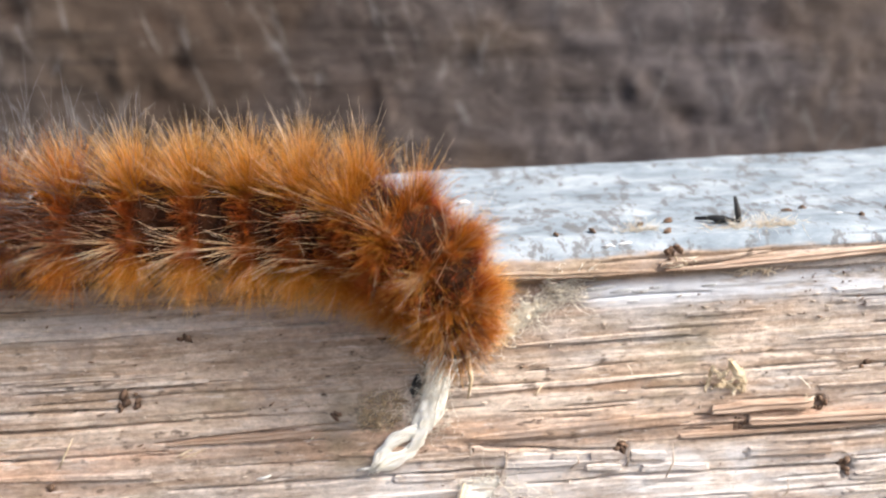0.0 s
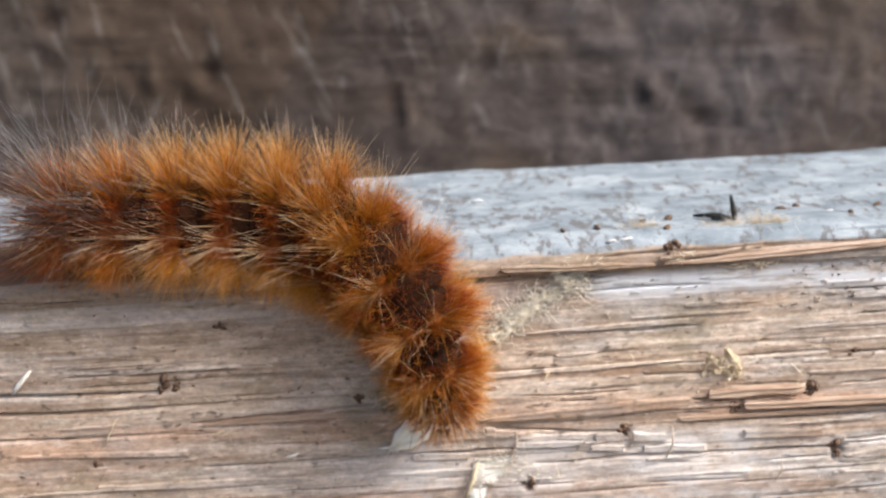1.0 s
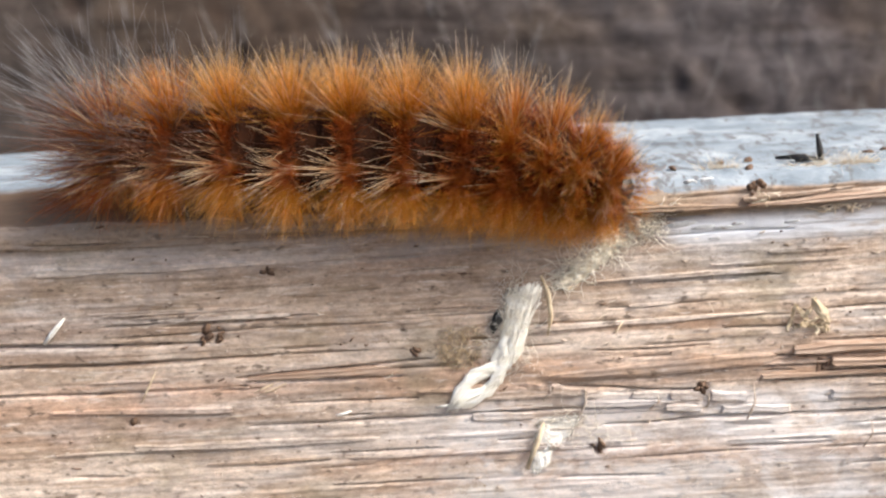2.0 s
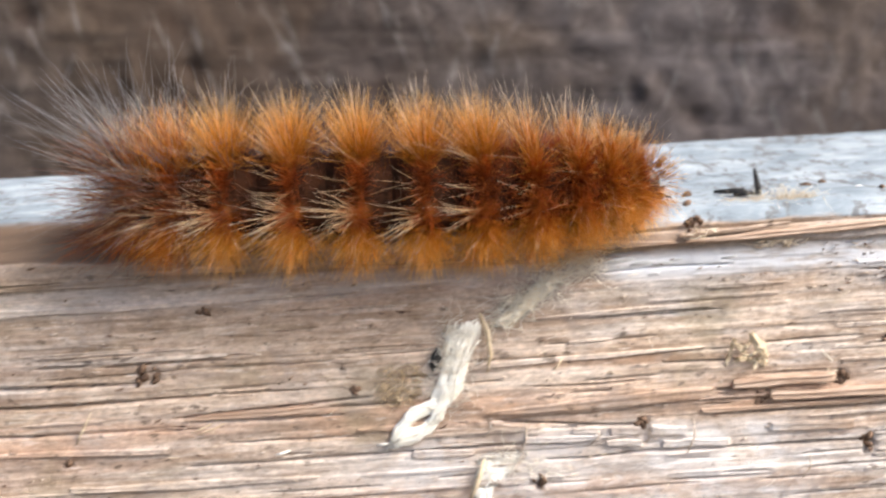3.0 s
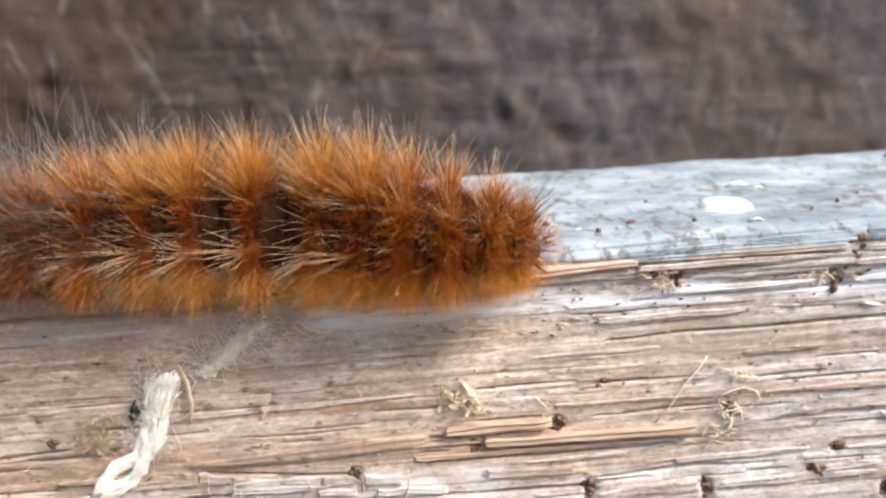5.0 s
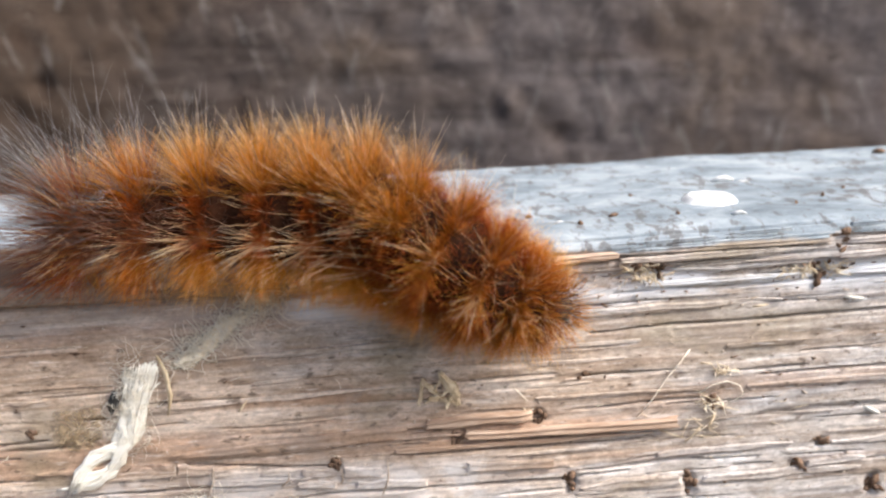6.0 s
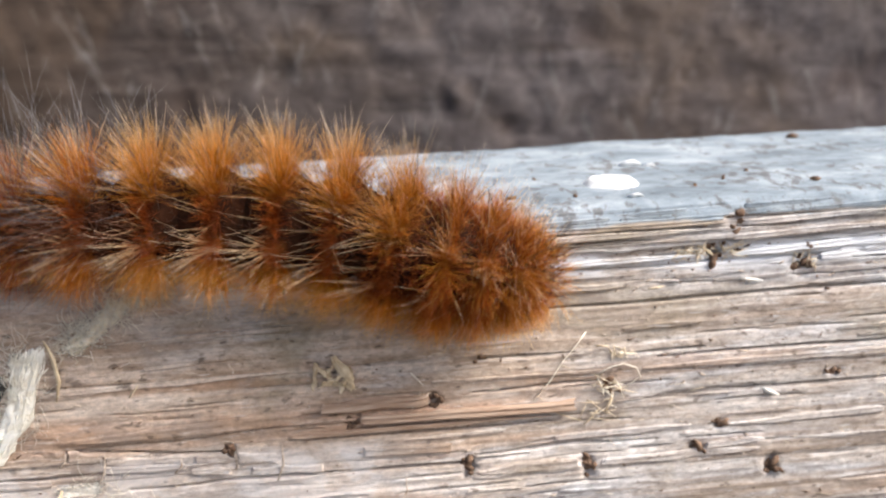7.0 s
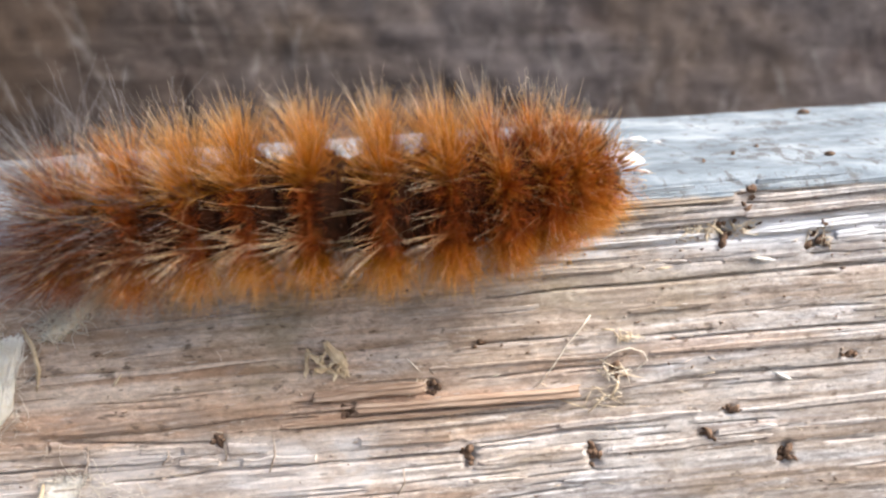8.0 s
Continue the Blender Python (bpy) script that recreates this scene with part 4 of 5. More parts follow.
def build_husk():
    """Torn straw flakes in a small heap."""
    rng = np.random.default_rng(11)
    for k, (x, z, turn, long, wide) in enumerate([(-1.2, -9.7, 82, 2.4, 0.16), (-0.5, -9.3, 128, 1.9, 0.20), (0.9, -9.1, 122, 2.6, 0.42), (1.4, -10.0, 93, 1.9, 0.34), (0.2, -10.3, -15, 1.8, 0.22), (0.9, -10.4, 70, 1.3, 0.2), (-0.4, -10.3, 35, 1.3, 0.16), (0.3, -9.9, 20, 1.2, 0.14), (0.0, -9.2, 60, 1.2, 0.12)]):
        c = face_at(x, z, 0.32 + 0.14 * (k % 3))
        a = radians(turn)
        d, w = np.array([math.cos(a), -0.10, math.sin(a)]) * long / 2, np.array([-math.sin(a), 0.0, math.cos(a)]) * wide
        rows = []
        for s in np.linspace(-1, 1, 7):
            taper = (1 - 0.82 * max(0.0, s) ** 1.5) * (0.55 + 0.45 * min(1.0, (s + 1) * 2.5))
            for side in (-1.0, -0.5, 0.0, 0.5, 1.0):
                jag = rng.normal(0, 0.06, 3) * [1, 0.8, 1]
                rows.append(c + d * s + w * side * taper + jag + [0, -0.42 * wide * (1 - abs(side)) - 0.16 * math.sin(2.2 * s + k), 0])
        front = np.array(rows)
        v = np.concatenate([front, front + [0, 0.07, 0]])
        quads = sheet_faces(7, 5).tolist()
        rim = [i for i in range(5)] + [5 * i + 4 for i in range(1, 7)] + [34 - i for i in range(1, 5)] + [5 * i for i in range(5, 0, -1)]
        faces = quads + [[i + 35 for i in q[::-1]] for q in quads] + [[rim[i], rim[(i + 1) % len(rim)], rim[(i + 1) % len(rim)] + 35, rim[i] + 35] for i in range(len(rim))]
        thing("straw_flake", (v, faces), HUSK, "torn straw-coloured husk flake caught on the beam's face", "straw flake", "husk flakes in a small heap", smooth=False)


def wisp(path, count, spread, lengths, radius, material, seed, label, category, lift=0.25):
    """A wisp of fine curly threads along a path on the face."""
    rng = np.random.default_rng(seed)
    path = np.array(path, float)
    s = rng.uniform(0, len(path) - 1, count)
    k = np.minimum(s.astype(int), len(path) - 2)
    at = path[k] + (s - k)[:, None] * (path[k + 1] - path[k]) + rng.normal(0, spread, (count, 2))
    pieces, along = [], []
    for p in at:
        long = rng.uniform(*lengths)
        a = rng.uniform(0, 2 * np.pi)
        twist = rng.normal(0, 0.9)
        q = face_at(p[0], p[1], rng.uniform(0.02, lift))
        pts = [q]
        for i in range(5):
            a += twist / 2 + rng.normal(0, 0.3)
            q = q + np.array([math.cos(a), rng.normal(-0.05, 0.25), math.sin(a)]) * long / 5
            q[1] = min(q[1], face_at(q[0], q[2], 0.02)[1])
            pts.append(q)
        v, f = tube(pts, np.linspace(radius, radius * 0.5, 6), 3)
        pieces.append((v, f))
        along.append(np.full(len(v), rng.uniform(0.1, 1)))
    return thing("silk_wisp", pieces, material, label, category, layers=[("along", np.concatenate(along))])


def build_cord():
    """A torn, cream-coloured bast cord: a frayed knot that parts into two flat strands and meets again."""
    rng = np.random.default_rng(21)
    cord = new("bast_cord")
    cord.location = spot(-23, -2, -11)
    tagged(cord, "torn cream bast cord hanging on the beam's face", "cord")
    spine_way = [(-21.3, -6.0), (-21.7, -7.4), (-22.2, -8.8), (-22.6, -10.4), (-23.2, -11.8), (-23.6, -12.5)]
    outer = [(-24.4, -12.6), (-25.7, -13.0), (-26.7, -14.0), (-27.5, -15.3)]
    inner = [(-23.9, -13.4), (-24.8, -14.2), (-26.0, -14.8), (-27.4, -15.4)]
    # flat torn ribbons, frayed wide at the top, that part into two arms
    for k in range(15):
        side = (k + 0.5) / 15 * 2 - 1
        arm = outer if k % 2 else inner
        way = spine_way[rng.choice([0, 0, 1, 1, 2]):] + arm[: (4, 4, 3, 4)[k % 4]]
        sway = rng.normal(0, 0.5, 12)
        pts, radii = [], []
        for i, (x, z) in enumerate(way):
            wide = 1.05 if z > -7.5 else 0.85 if z > -12.0 else 0.30
            pts.append(face_at(x + np.clip(0.6 * side + sway[i], -1.1, 1.1) * wide, z + 0.15 * side + rng.normal(0, 0.25), 0.16 + 0.30 * (1 - side * side) * rng.uniform(0.4, 1.0)))
            radii.append(rng.uniform(0.16, 0.46) * (1.0 if z < -7 else 0.6))
        radii[0], radii[-1] = 0.05, 0.06
        pts = np.array(pts)
        fine = np.array([pts[i] * (1 - f) + pts[i + 1] * f for i in range(len(pts) - 1) for f in (0, 0.5)] + [pts[-1]])
        fine[1:-1] = (fine[:-2] + 2 * fine[1:-1] + fine[2:]) / 4
        wide = np.interp(np.linspace(0, 1, len(fine)), np.linspace(0, 1, len(radii)), radii)
        v, f = tube(fine, wide, 8, 0.30, 290 + k)
        part("ribbon", mesh_of("ribbon", (v - [-23, -2, -11]) / 1000, f, CORD), cord, "papery cream ribbon")
    for k in range(46):
        j = rng.normal(0, 0.40)
        way = spine_way[rng.choice([0, 0, 1, 2]):] + (outer if k % 2 else inner)[: rng.choice([1, 2, 4, 4])]
        pts = []
        for x, z in way:
            wide = 1.7 if z > -8.5 else 1.2 if z > -12 else 0.35
            pts.append(face_at(x + j * wide + rng.normal(0, 0.16), z + rng.normal(0, 0.2), 0.15 + 0.45 * rng.uniform(0.1, 1.0)))
        pts = np.array(pts)
        fine = np.array([pts[i] * (1 - f) + pts[i + 1] * f for i in range(len(pts) - 1) for f in (0, 0.5)] + [pts[-1]])
        fine[1:-1] = (fine[:-2] + 2 * fine[1:-1] + fine[2:]) / 4
        v, f = tube(fine, np.linspace(1, 0.7, len(fine)) * rng.uniform(0.03, 0.07), 5, 0.45, 330 + k)
        part("strand", mesh_of("strand", (v - [-23, -2, -11]) / 1000, f, CORD), cord)
    wisp([(-22.0, -6.4), (-22.3, -9.0), (-23.2, -12.0)], 260, 0.65, (0.8, 2.4), 0.022, SILK, 31, "pale fluff frayed from the torn cord", "fluff", 0.6)
    wisp([(-25.6, -9.4), (-26.4, -12.3)], 16, 0.9, (0.8, 2.0), 0.016, MOSS, 32, "dusty olive fluff beside the torn cord", "fluff", 0.3)
    wisp([(-19.0, -5.8), (-17.4, -5.0), (-15.6, -3.8), (-13.4, -2.6)], 260, 0.42, (0.8, 2.2), 0.034, SILK, 33, "thin trail of cream silk threads", "silk")
    wisp([(-13.2, -2.4), (-11.6, -1.5)], 170, 0.50, (0.8, 2.0), 0.028, SILK, 34, "small tuft of cream silk threads", "silk", 0.5)
    wisp([(-19.8, -17.2), (-17.3, -17.4), (-16.0, -18.6)], 70, 0.8, (0.9, 2.6), 0.022, SILK, 35, "loose cream fluff on the beam's lower face", "fluff", 0.4)
    for k, pts2 in enumerate([[(-20.3, -5.3), (-19.8, -6.7), (-19.6, -8.5), (-19.9, -10.0)], [(-20.4, -16.9), (-20.9, -18.4), (-21.8, -20.6)]]):
        pts = [face_at(x, z, 0.45) for x, z in pts2]
        thing("straw", [tube(pts, [0.10, 0.20, 0.16, 0.05][: len(pts)], 6, 0.6, 320 + k)], HUSK, "thin bent straw beside the torn cord", "straw", "loose straws on the face")


def film(left, right, steps, across, material, seed, label):
    """A thin ragged film that clings to the face between two edges, a little off it."""
    rng = np.random.default_rng(seed)
    rows, cover = [], []
    for s in np.linspace(0, 1, steps):
        a = np.array(left[0]) * (1 - s) + np.array(left[1]) * s
        b = np.array(right[0]) * (1 - s) + np.array(right[1]) * s
        a, b = a + rng.normal(0, 0.12, 2), b + rng.normal(0, 0.12, 2)
        for q in np.linspace(0, 1, across):
            p = a * (1 - q) + b * q
            rows.append(face_at(p[0], p[1], 0.05 + 0.22 * float(chance(len(rows), seed)) * (4 * q * (1 - q))))
            cover.append(min(1.0, 5 * min(s, 1 - s) + 0.25) * min(1.0, 4 * min(q, 1 - q) + 0.25))
    front = np.array(rows)
    grid = sheet_faces(steps, across).tolist()
    n = len(front)
    v = np.concatenate([front, front + [0, 0.03, 0]])
    rim = [i for i in range(across)] + [across * i + across - 1 for i in range(1, steps)] + [n - 1 - i for i in range(1, across)] + [across * i for i in range(steps - 2, 0, -1)]
    faces = grid + [[i + n for i in g[::-1]] for g in grid] + [[rim[i], rim[(i + 1) % len(rim)], rim[(i + 1) % len(rim)] + n, rim[i] + n] for i in range(len(rim))]
    thing("silk_film", (v, faces), material, label, "silk film", layers=[("cover", np.array(cover + cover))])


def build_films():
    film(((-20.9, -16.7), (-21.6, -21.2)), ((-17.0, -16.5), (-20.7, -21.2)), 22, 12, PAPER, 91, "torn triangle of pale papery film stuck to the beam's face")
    film(((-19.6, -6.4), (-14.6, -2.4)), ((-17.6, -6.6), (-12.2, -2.2)), 24, 12, FILM, 92, "dusty cream film running up to the beam's edge")
    film(((-23.0, -6.2), (-23.6, -10.6)), ((-20.6, -6.3), (-22.0, -10.2)), 20, 12, FILM, 94, "pale torn silk film round the frayed cord")
    film(((-28.2, -9.0), (-28.6, -12.4)), ((-24.2, -8.8), (-25.2, -12.6)), 20, 16, OCHRE, 93, "thin ochre film beside the torn cord")
    # narrow blackish piece left of the cord
    pts = [face_at(-23.6, -7.8, 0.25), face_at(-23.7, -8.5, 0.3), face_at(-23.9, -9.1, 0.3), face_at(-24.0, -9.7, 0.2)]
    thing("bark_chip", [tube(pts, [0.14, 0.42, 0.34, 0.10], 8, 0.5, 331)], CHAR, "narrow blackish piece beside the torn cord", "bark chip")


def build_slivers():
    for k, (x0, z0, x1, z1, r) in enumerate([(-57.7, -8.6, -55.9, -6.6, 0.26), (-51.0, -13.6, -49.6, -11.1, 0.08), (-42.4, -13.3, -40.4, -12.6, 0.09), (-42.0, -13.5, -39.9, -12.7, 0.08), (-36.3, -15.5, -35.1, -15.2, 0.16), (-28.6, -15.3, -27.0, -15.1, 0.16), (21.6, -13.0, 21.0, -14.3, 0.12), (19.2, -15.4, 20.6, -14.0, 0.10), (16.6, -13.9, 19.4, -15.2, 0.06), (-14.8, -10.2, -14.1, -9.3, 0.10), (33.6, -13.6, 35.0, -14.2, 0.2), (14.2, -0.9, 15.1, -1.6, 0.12), (14.9, -1.7, 16.1, -1.2, 0.10), (15.6, -0.8, 16.0, -1.7, 0.09), (15.0, -2.2, 16.4, -2.0, 0.12), (29.0, -2.0, 29.9, -2.9, 0.12), (28.4, -2.6, 29.6, -2.3, 0.1), (30.2, -1.7, 30.7, -2.6, 0.1), (20.3, -9.0, 21.4, -9.1, 0.1), (31.8, -4.6, 33.3, -4.8, 0.2), (24.5, -4.9, 25.8, -4.8, 0.12)]):
        a, b = face_at(x0, z0, 0.18), face_at(x1, z1, 0.20)
        pts = [a, a * 0.67 + b * 0.33 + [0, -0.10, 0], a * 0.33 + b * 0.67 + [0, -0.10, 0], b]
        thing("wood_sliver", [tube(pts, [r * 0.4, r, r * 0.9, r * 0.3], 6, 0.5, 340 + k)], CORD if r > 0.15 else HUSK, "small pale sliver of wood lying on the beam", "wood sliver", "loose slivers on the timber")
    for k, pts2 in enumerate([[(15.3, -13.0), (16.6, -11.6), (17.7, -10.1), (18.9, -8.7), (19.6, -7.9)], [(20.3, -11.4), (21.3, -10.8), (22.5, -10.6), (23.5, -11.0), (23.8, -11.7), (23.2, -12.2), (22.6, -12.4)], [(20.4, -11.6), (20.9, -12.6), (21.6, -13.2)], [(6.0, -10.0), (6.9, -11.0)], [(17.2, -1.6), (16.0, -2.2), (14.4, -1.8)]]):
        pts = [face_at(x, z, 0.22 + 0.1 * math.sin(3 * i)) for i, (x, z) in enumerate(pts2)]
        thing("plant_fibre", [tube(pts, 0.045, 5)], SILK, "single thin pale plant fibre curled on the beam", "plant fibre", "loose fibres on the face", layers=[("along", np.full(len(pts) * 5, 0.5))])


def build_top_litter():
    # dried white drop with a raised rim and a dimple
    n, m = 9, 40
    verts = []
    for i in range(n):
        f = i / (n - 1)
        for j in range(m):
            a = j * 2 * np.pi / m
            r = 2.35 * f * (1 + 0.14 * (float(drift(np.array(math.cos(a) * 2.3 + 5), np.array(math.sin(a) * 2.3 + 5), 51)) - 0.5) * 2)
            base = top_at(23.9 + r * math.cos(a), 8.3 + r * math.sin(a))
            verts.append(base + [0, 0, (0.44 + 0.22 * math.exp(-((f - 0.72) / 0.16) ** 2) - 0.24 * math.exp(-(f / 0.35) ** 2)) * (1 - f**6) - 0.05])
    faces = [[i * m + j, (i + 1) * m + j, (i + 1) * m + (j + 1) % m, i * m + (j + 1) % m] for i in range(n - 1) for j in range(m)]
    thing("white_drop", (np.array(verts), faces), LIME, "dried round white dropping on the beam's grey top", "dropping")
    rng = np.random.default_rng(61)
    for k, (x, y, r) in enumerate([(27.5, 15.0, 0.8), (29.0, 14.0, 0.45), (24.5, 3.2, 0.5), (-7.5, 0.9, 0.7), (-6.2, 1.3, 0.6), (-8.8, 0.6, 0.4), (-18.6, 13.0, 0.5), (10.5, 4.2, 0.3)]):
        c = top_at(x, max(y, 1.6), 0.0)
        c[1], c[2] = y, c[2] - (0.5 if y < 1.5 else 0.0)
        pts = [c + [-r * 1.3, 0.1, 0.02], c + [-r * 0.5, -0.1, 0.14], c + [r * 0.4, 0.1, 0.15], c + [r * 1.3, 0, 0.02]]
        thing("white_flake", [tube(pts, [0.1, r * 0.42, r * 0.4, 0.08], 7, 0.45, 400 + k)], LIME, "small chalky white flake on the beam's top", "flake", "white flakes on the timber")
    for k, (x, z, r) in enumerate([(-9.6, -2.1, 0.8), (-7.9, -2.4, 0.6), (-6.4, -2.5, 0.5), (-5.3, -2.3, 0.35), (-7.0, -3.3, 0.3), (-1.2, -2.3, 0.4), (33.0, -5.0, 0.5)]):
        c = face_at(x, z, -0.02)
        pts = [face_at(x + q * r, z + 0.08 * q * r, 0.03) for q in (-1.5, -0.6, 0.5, 1.5)]
        thing("white_flake", [tube(pts, [0.06, r * 0.36, r * 0.4, 0.06], 9, 0.35, 460 + k)], LIME, "chalky white crust on the beam's face", "flake", "white flakes on the timber")
    for k, (x, y, r) in enumerate([(-4.0, 1.9, 0.42), (46.1, 22.5, 0.45), (7.0, 6.0, 0.25), (8.5, 6.4, 0.3), (-9.5, 3.2, 0.28), (-3.2, 4.5, 0.35), (-5.5, 4.0, 0.25), (15.0, 5.0, 0.25), (33.0, 7.0, 0.3), (36.0, 9.5, 0.25), (20.0, 4.4, 0.22), (12.0, 3.4, 0.3), (30.0, 5.2, 0.25), (-12.4, 2.6, 0.25), (18.0, 11.0, 0.2), (40.0, 5.0, 0.3)]):
        c = top_at(x, y, 0.1)
        d = np.array([rng.normal(0, 1), rng.normal(0, 0.6), 0.1]) * r
        thing("dark_grit", [tube([c - d, c - d * 0.3 + [0, 0, 0.05], c + d * 0.4, c + d], [r * 0.3, r * 0.8, r * 0.7, r * 0.2], 6, 0.8, 430 + k)], BARK, "dark grain of grit on the beam's grey top", "grit", "grit on the timber's top")
    for seed, x, y, n, wide in ((71, 4.2, 2.2, 150, 1.3), (72, -5.8, 3.0, 70, 0.9), (73, 1.0, 2.4, 60, 0.8)):
        r2 = np.random.default_rng(seed)
        roots = np.array([top_at(x + a, max(1.7, y + b), 0.0) for a, b in zip(r2.normal(0, wide, n), r2.normal(0, wide * 0.35, n))])
        ways = r2.normal(0, 1, (n, 3)) * [1, 0.8, 0.3] + [0, -0.1, 0.45]
        v, f, along = hairs(roots, ways, r2.uniform(0.5, 1.5, n), 0.020, 0.35, r2)
        thing("lichen_fuzz", (v, f.tolist()), MOSS, "patch of dusty pale lichen fuzz on the beam's edge", "lichen", layers=[("along", along)])


def build_loose_fibres():
    """Countless short frayed fibres that stand off the weathered face."""
    rng = np.random.default_rng(81)
    pieces, along = [], []
    for _ in range(170):
        x, z = rng.uniform(-60, 48), rng.uniform(-24, 0.2)
        long = rng.uniform(0.4, 1.6)
        a = rng.normal(0, 0.5) + (math.pi if rng.random() < 0.5 else 0)
        p = face_at(x, z, -0.02)
        d = np.array([math.cos(a), -rng.uniform(0.02, 0.25), math.sin(a) * 0.6]) * long
        v, f = tube([p, p + d * 0.5 + [0, 0, rng.normal(0, 0.05)], p + d], [0.03, 0.024, 0.010], 4)
        pieces.append((v, f))
        along.append(np.full(len(v), rng.uniform(0, 1)))
    thing("loose_fibres", pieces, MOSS, "short frayed wood fibres all over the beam's face", "wood fibre", kind="stuff", layers=[("along", np.concatenate(along))])


def build_clumps():
    """Tangles of short broken fibres that cling round the knots and holes."""
    rng = np.random.default_rng(87)
    for x, z, wide, high, count in ((15.8, -1.6, 1.6, 0.7, 46), (28.6, -2.2, 1.7, 0.6, 44), (31.2, -2.3, 0.9, 0.6, 22), (16.4, -2.2, 1.0, 0.3, 16), (21.0, -12.3, 1.2, 0.7, 26), (22.4, -9.7, 1.0, 0.5, 20), (20.4, -14.2, 1.0, 0.8, 16), (37.2, -3.6, 1.0, 0.9, 20), (6.9, -12.2, 0.6, 0.4, 12), (-3.6, -0.4, 1.4, 0.4, 22), (2.4, -1.4, 2.0, 0.3, 26)):
        pieces, along = [], []
        for _ in range(count):
            p = face_at(x + rng.normal(0, wide / 2), z + rng.normal(0, high / 2), rng.uniform(0.05, 0.35))
            d = rng.normal(0, 1, 3) * [1.0, 0.5, 0.8] * rng.uniform(0.2, 0.65)
            m = p + rng.normal(0, 0.08, 3)
            v, f = tube([p - d, m, p + d], [0.03, rng.uniform(0.04, 0.09), 0.02], 5, 0.6)
            pieces.append((v, f))
            along.append(np.full(len(v), rng.uniform(0, 1)))
        thing("fibre_clump", pieces, MOSS, "tangle of short broken straw-coloured fibres on the beam's face", "fibre clump", "fibre clumps round the knots", layers=[("along", np.concatenate(along))])


def build_dust():
    """Countless specks of rotten wood and pale splinter dust on the face and along the arris."""
    rng = np.random.default_rng(83)
    for material, count, label in ((BARK, 420, "dark specks of rotten wood scattered over the beam's face"), (PALE, 520, "pale splinter dust scattered over the beam's face")):
        pieces = []
        for _ in range(count):
            x, z = rng.uniform(-58, 46), rng.uniform(-23, 0.2)
            if rng.random() < 0.35:
                x, z = rng.uniform(6, 40), rng.uniform(-5, 0.6)
            r = rng.uniform(0.04, 0.13)
            p = face_at(x, z, 0.02)
            d = np.array([rng.normal(0, 1.6), -abs(rng.normal(0, 0.5)), rng.normal(0, 0.6)]) * r
            pieces.append(tube([p - d, p - d * 0.2 + [0, -r * 0.7, 0], p + d], [r * 0.4, r * 0.8, r * 0.25], 5, 0.7, int(rng.integers(999))))
        thing("wood_dust", pieces, material, label, "wood dust", kind="stuff")


build_splinters()
build_crumbs()
build_twig()
build_husk()
build_cord()
build_films()
build_slivers()
build_top_litter()
build_loose_fibres()
build_clumps()
build_dust()

# ---- what moves ----
KNOTS = (-0.5, 1.5, 3.5, 5.0, 6.5, 8.0, 9.5, 11.5)
BENDS = []


def bend(t, *points):
    """The body's middle line at t: x, y, z in millimetres and the back's tilt towards the front, tail to head."""
    BENDS.append((t, np.array(points, float)))


def spine(points, u):
    """The line's place and tilt at ring u, smooth through the knots."""
    k = int(np.clip(np.searchsorted(KNOTS, u) - 1, 0, len(KNOTS) - 2))
    d = np.diff(points, axis=0) / np.diff(KNOTS)[:, None]
    slope = np.vstack([d[:1], (d[1:] + d[:-1]) / 2, d[-1:]])
    w = KNOTS[k + 1] - KNOTS[k]
    s = (u - KNOTS[k]) / w
    a, b = points[k], points[k + 1]
    return (2 * s**3 - 3 * s**2 + 1) * a + (s**3 - 2 * s**2 + s) * w * slope[k] + (3 * s**2 - 2 * s**3) * b + (s**3 - s**2) * w * slope[k + 1]


def ring_pose(points, u):
    p = spine(points, u)
    ahead = Vector((spine(points, u + 0.5) - spine(points, u - 0.5))[:3]).normalized()
    a = radians(p[3])
    up = Vector((0, -math.sin(a), math.cos(a)))
    left = up.cross(ahead).normalized()
    up = ahead.cross(left)
    m = Matrix((ahead, left, up)).transposed().to_4x4()
    m.translation = Vector(p[:3]) / 1000
    return m


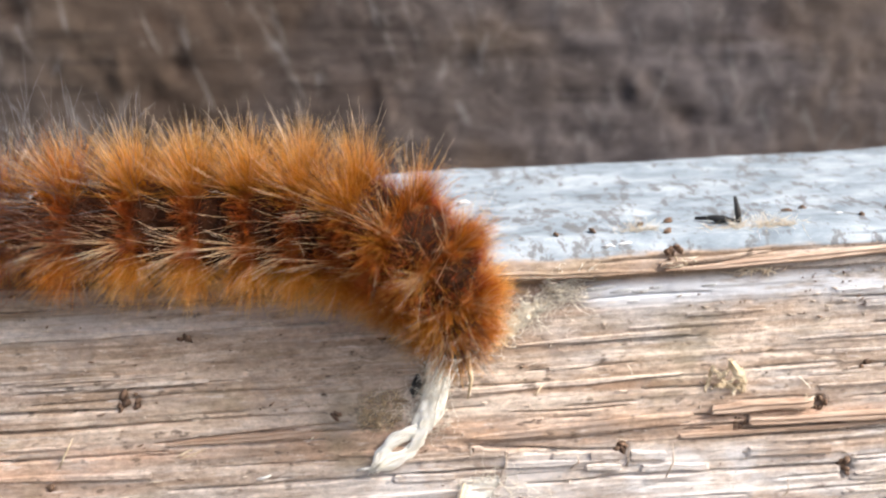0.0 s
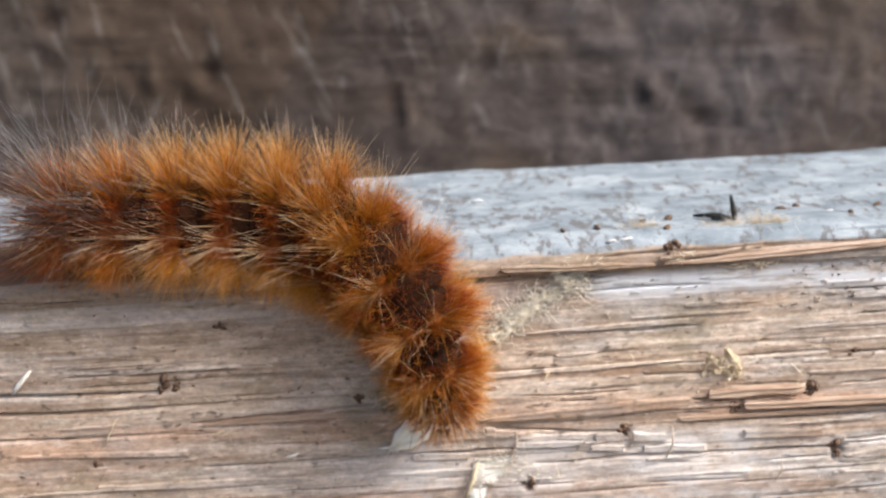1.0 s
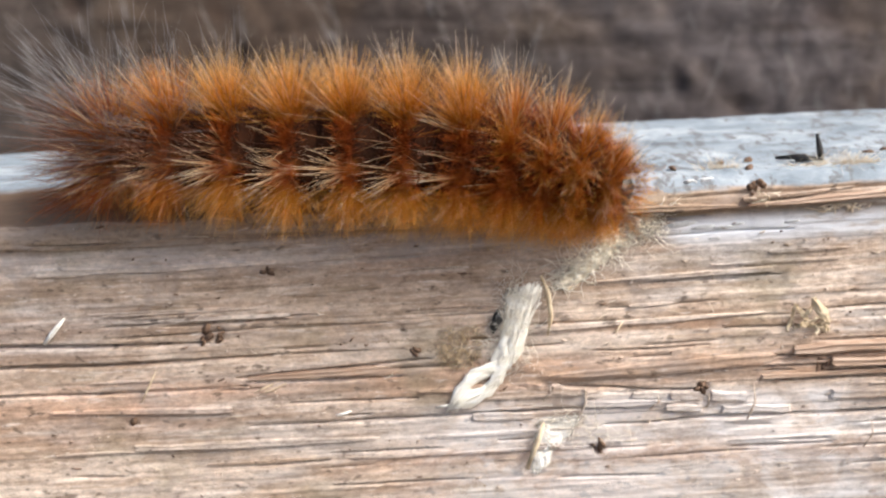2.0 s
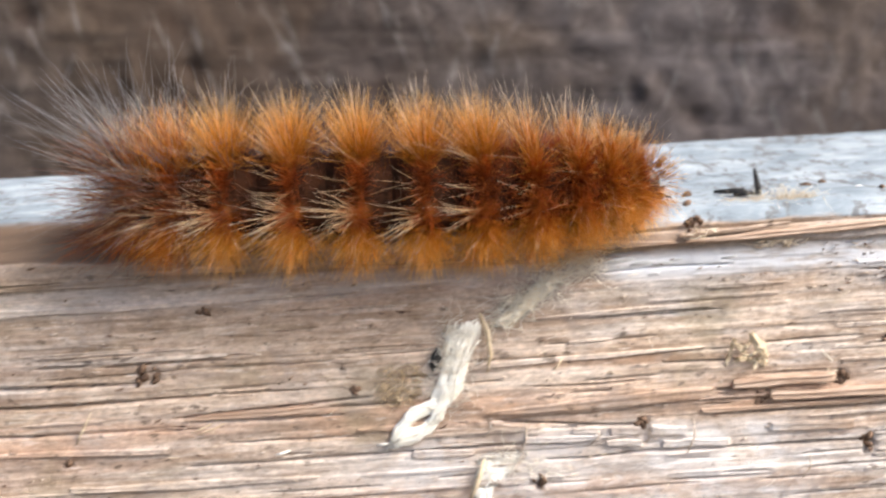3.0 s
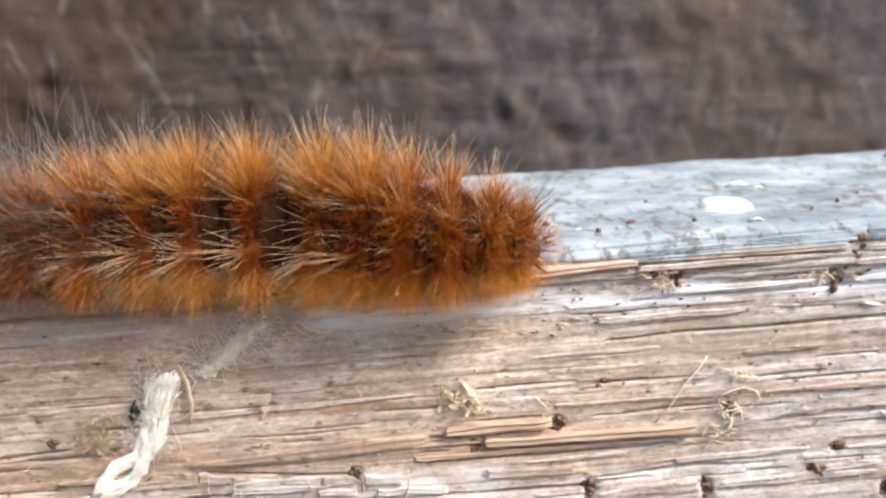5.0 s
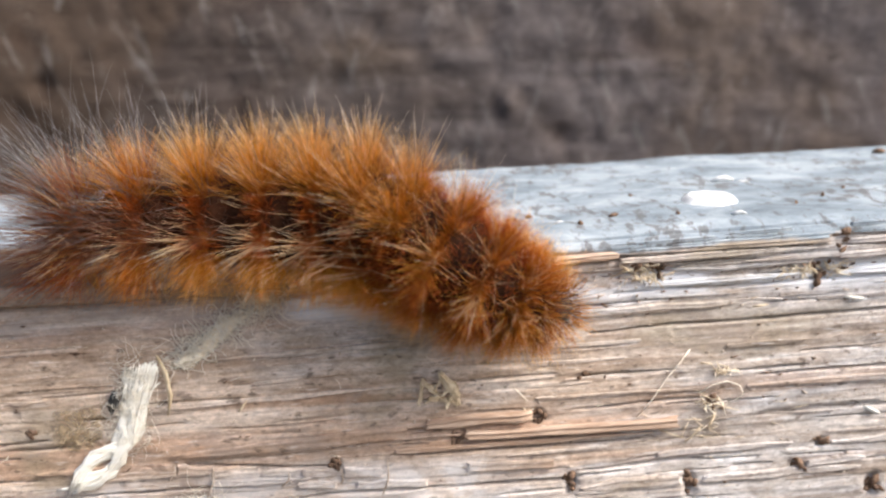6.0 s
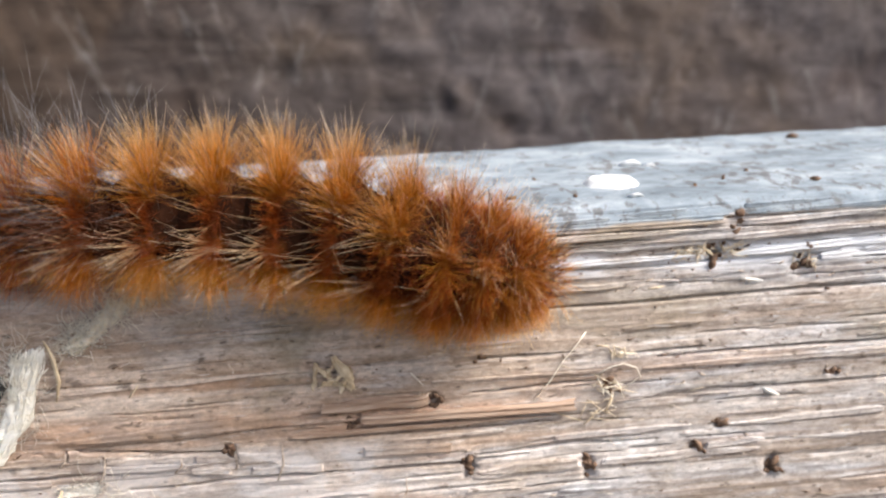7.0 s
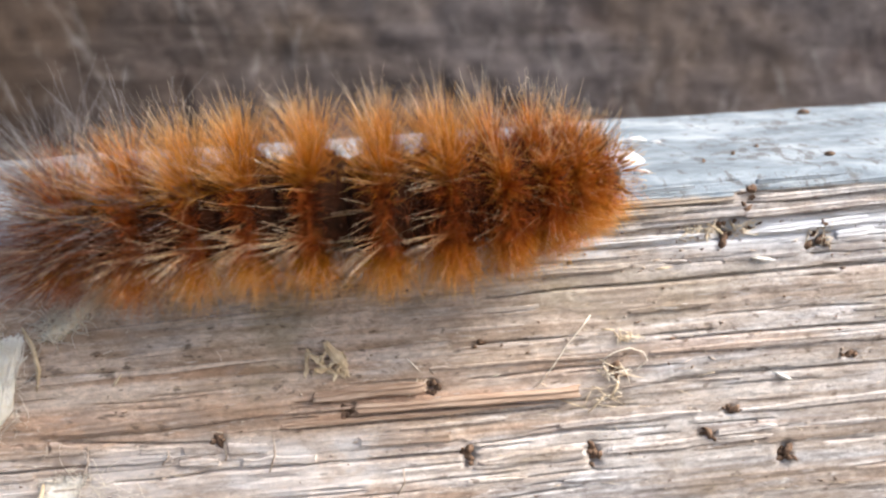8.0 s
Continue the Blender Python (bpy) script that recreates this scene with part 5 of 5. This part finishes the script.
def motions():
    bend(0.0, (-54.3, 0.3, 4.9, 5), (-45.2, 0.3, 4.6, 5), (-36.8, 0.3, 4.1, 8), (-31.2, 0.0, 4.0, 14), (-25.8, -1.6, 3.4, 32), (-22.3, -3.6, 1.4, 54), (-21.0, -4.0, -2.1, 70), (-20.9, -4.0, -5.1, 74))
    bend(0.5, (-53.1, 0.3, 5.0, 5), (-45.1, 0.3, 4.7, 5), (-37.2, 0.3, 4.2, 12), (-31.9, -0.1, 3.8, 24), (-27.1, -2.0, 2.6, 52), (-23.9, -4.0, -1.9, 78), (-22.9, -4.1, -6.9, 82), (-22.8, -4.0, -9.5, 82))
    bend(1.0, (-53.4, 0.3, 5.0, 5), (-44.9, 0.3, 4.6, 5), (-36.9, 0.3, 4.1, 12), (-31.6, -0.2, 3.3, 26), (-27.5, -2.2, 1.1, 54), (-24.5, -4.0, -3.2, 78), (-23.4, -4.1, -8.6, 82), (-23.2, -4.0, -11.9, 82))
    bend(1.5, (-53.5, 0.3, 5.3, 5), (-45.0, 0.3, 5.0, 5), (-37.0, 0.3, 4.6, 12), (-32.2, -0.2, 3.8, 26), (-28.2, -2.2, 1.6, 52), (-25.3, -4.0, -1.9, 76), (-23.4, -4.1, -6.0, 82), (-22.5, -4.0, -8.8, 82))
    bend(1.7, (-53.4, 0.3, 5.3, 5), (-44.9, 0.3, 5.1, 5), (-36.9, 0.3, 4.5, 10), (-31.5, 0.2, 4.0, 16), (-26.3, -0.8, 2.8, 32), (-22.6, -2.4, 0.8, 54), (-19.9, -3.5, -1.5, 70), (-18.0, -3.5, -3.7, 74))
    bend(2.8, (-47.3, 0.3, 4.2, 5), (-41.3, 0.3, 4.0, 5), (-31.7, 0.3, 3.8, 5), (-25.3, 0.3, 3.8, 5), (-20.2, 0.3, 3.7, 5), (-16.2, 0.3, 3.9, 5), (-13.0, 0.3, 4.0, 5), (-10.0, 0.3, 4.1, 5))
    bend(3.0, (-45.1, 0.3, 4.5, 5), (-39.9, 0.3, 4.2, 5), (-30.9, 0.3, 3.8, 5), (-24.0, 0.3, 3.4, 5), (-17.8, 0.3, 3.3, 5), (-12.9, 0.3, 3.5, 5), (-9.6, 0.3, 3.7, 5), (-6.8, 0.3, 3.8, 5))
    bend(3.5, (-40.5, 0.3, 3.9, 5), (-33.8, 0.3, 3.6, 5), (-24.6, 0.3, 3.7, 5), (-18.3, 0.3, 3.8, 5), (-14.0, 0.3, 3.9, 5), (-10.3, 0.3, 4.0, 5), (-6.7, 0.3, 4.1, 5), (-4.1, 0.3, 4.1, 5))
    bend(4.0, (-35.1, 0.3, 3.8, 5), (-28.2, 0.3, 3.9, 5), (-20.6, 0.3, 4.1, 5), (-16.2, 0.3, 4.1, 5), (-10.6, 0.3, 3.8, 5), (-6.2, 0.3, 3.7, 5), (-2.8, 0.3, 3.7, 5), (0.1, 0.3, 3.5, 5))
    bend(4.5, (-33.8, 0.3, 4.4, 5), (-26.3, 0.3, 4.1, 5), (-18.6, 0.3, 3.9, 5), (-12.4, 0.3, 3.8, 5), (-6.7, 0.3, 3.8, 5), (-2.3, 0.3, 3.8, 5), (1.7, 0.3, 3.7, 5), (4.7, 0.3, 3.2, 5))
    bend(5.8, (-26.9, 0.3, 3.9, 5), (-18.2, 0.3, 4.0, 5), (-11.0, 0.3, 4.2, 12), (-5.8, -0.2, 3.8, 22), (-1.8, -2.0, 2.3, 46), (2.1, -3.8, 0.3, 66), (5.3, -4.0, -1.3, 74), (8.0, -4.0, -2.2, 74))
    bend(6.0, (-26.4, 0.3, 3.7, 5), (-18.1, 0.3, 3.9, 5), (-9.7, 0.3, 3.7, 12), (-4.9, -0.2, 3.4, 22), (-0.5, -2.0, 2.0, 46), (3.4, -3.8, -0.3, 66), (6.5, -4.0, -2.0, 74), (9.6, -4.0, -2.8, 74))
    bend(6.5, (-22.0, -0.6, 3.4, 10), (-14.6, -0.6, 3.6, 10), (-7.2, -0.6, 3.5, 10), (-1.9, -0.3, 2.0, 21), (4.2, -2.9, 0.0, 54), (9.2, -3.8, -1.9, 65), (12.4, -3.8, -2.5, 65), (15.2, -3.8, -2.8, 65))
    bend(7.0, (-22.7, -0.8, 3.1, 14), (-13.7, -0.8, 2.9, 14), (-4.9, -0.8, 2.3, 14), (1.5, -1.4, 1.4, 21), (7.4, -3.1, -0.1, 41), (11.2, -3.7, -1.1, 48), (13.9, -3.7, -1.8, 48), (16.2, -3.7, -2.2, 48))
    bend(7.5, (-22.3, -1.4, 2.8, 18), (-13.3, -1.4, 2.6, 18), (-5.4, -1.4, 2.1, 18), (1.9, -2.3, 1.5, 23), (8.7, -2.9, 1.8, 28), (13.3, -2.8, 2.4, 28), (16.0, -2.6, 2.8, 28), (18.6, -2.5, 3.0, 28))
    bend(8.0, (-17.2, -2.0, 1.4, 20), (-9.2, -2.0, 1.5, 20), (-1.8, -2.1, 2.0, 20), (5.1, -2.8, 1.9, 22), (11.1, -2.9, 2.0, 23), (15.6, -2.7, 2.6, 23), (18.4, -2.5, 2.9, 23), (21.0, -2.4, 3.0, 23))
    for k, ring in enumerate(rings):
        u = k if k < 11 else 10.9
        walk(ring, [(t, ring_pose(points, u)) for t, points in BENDS])


motions()
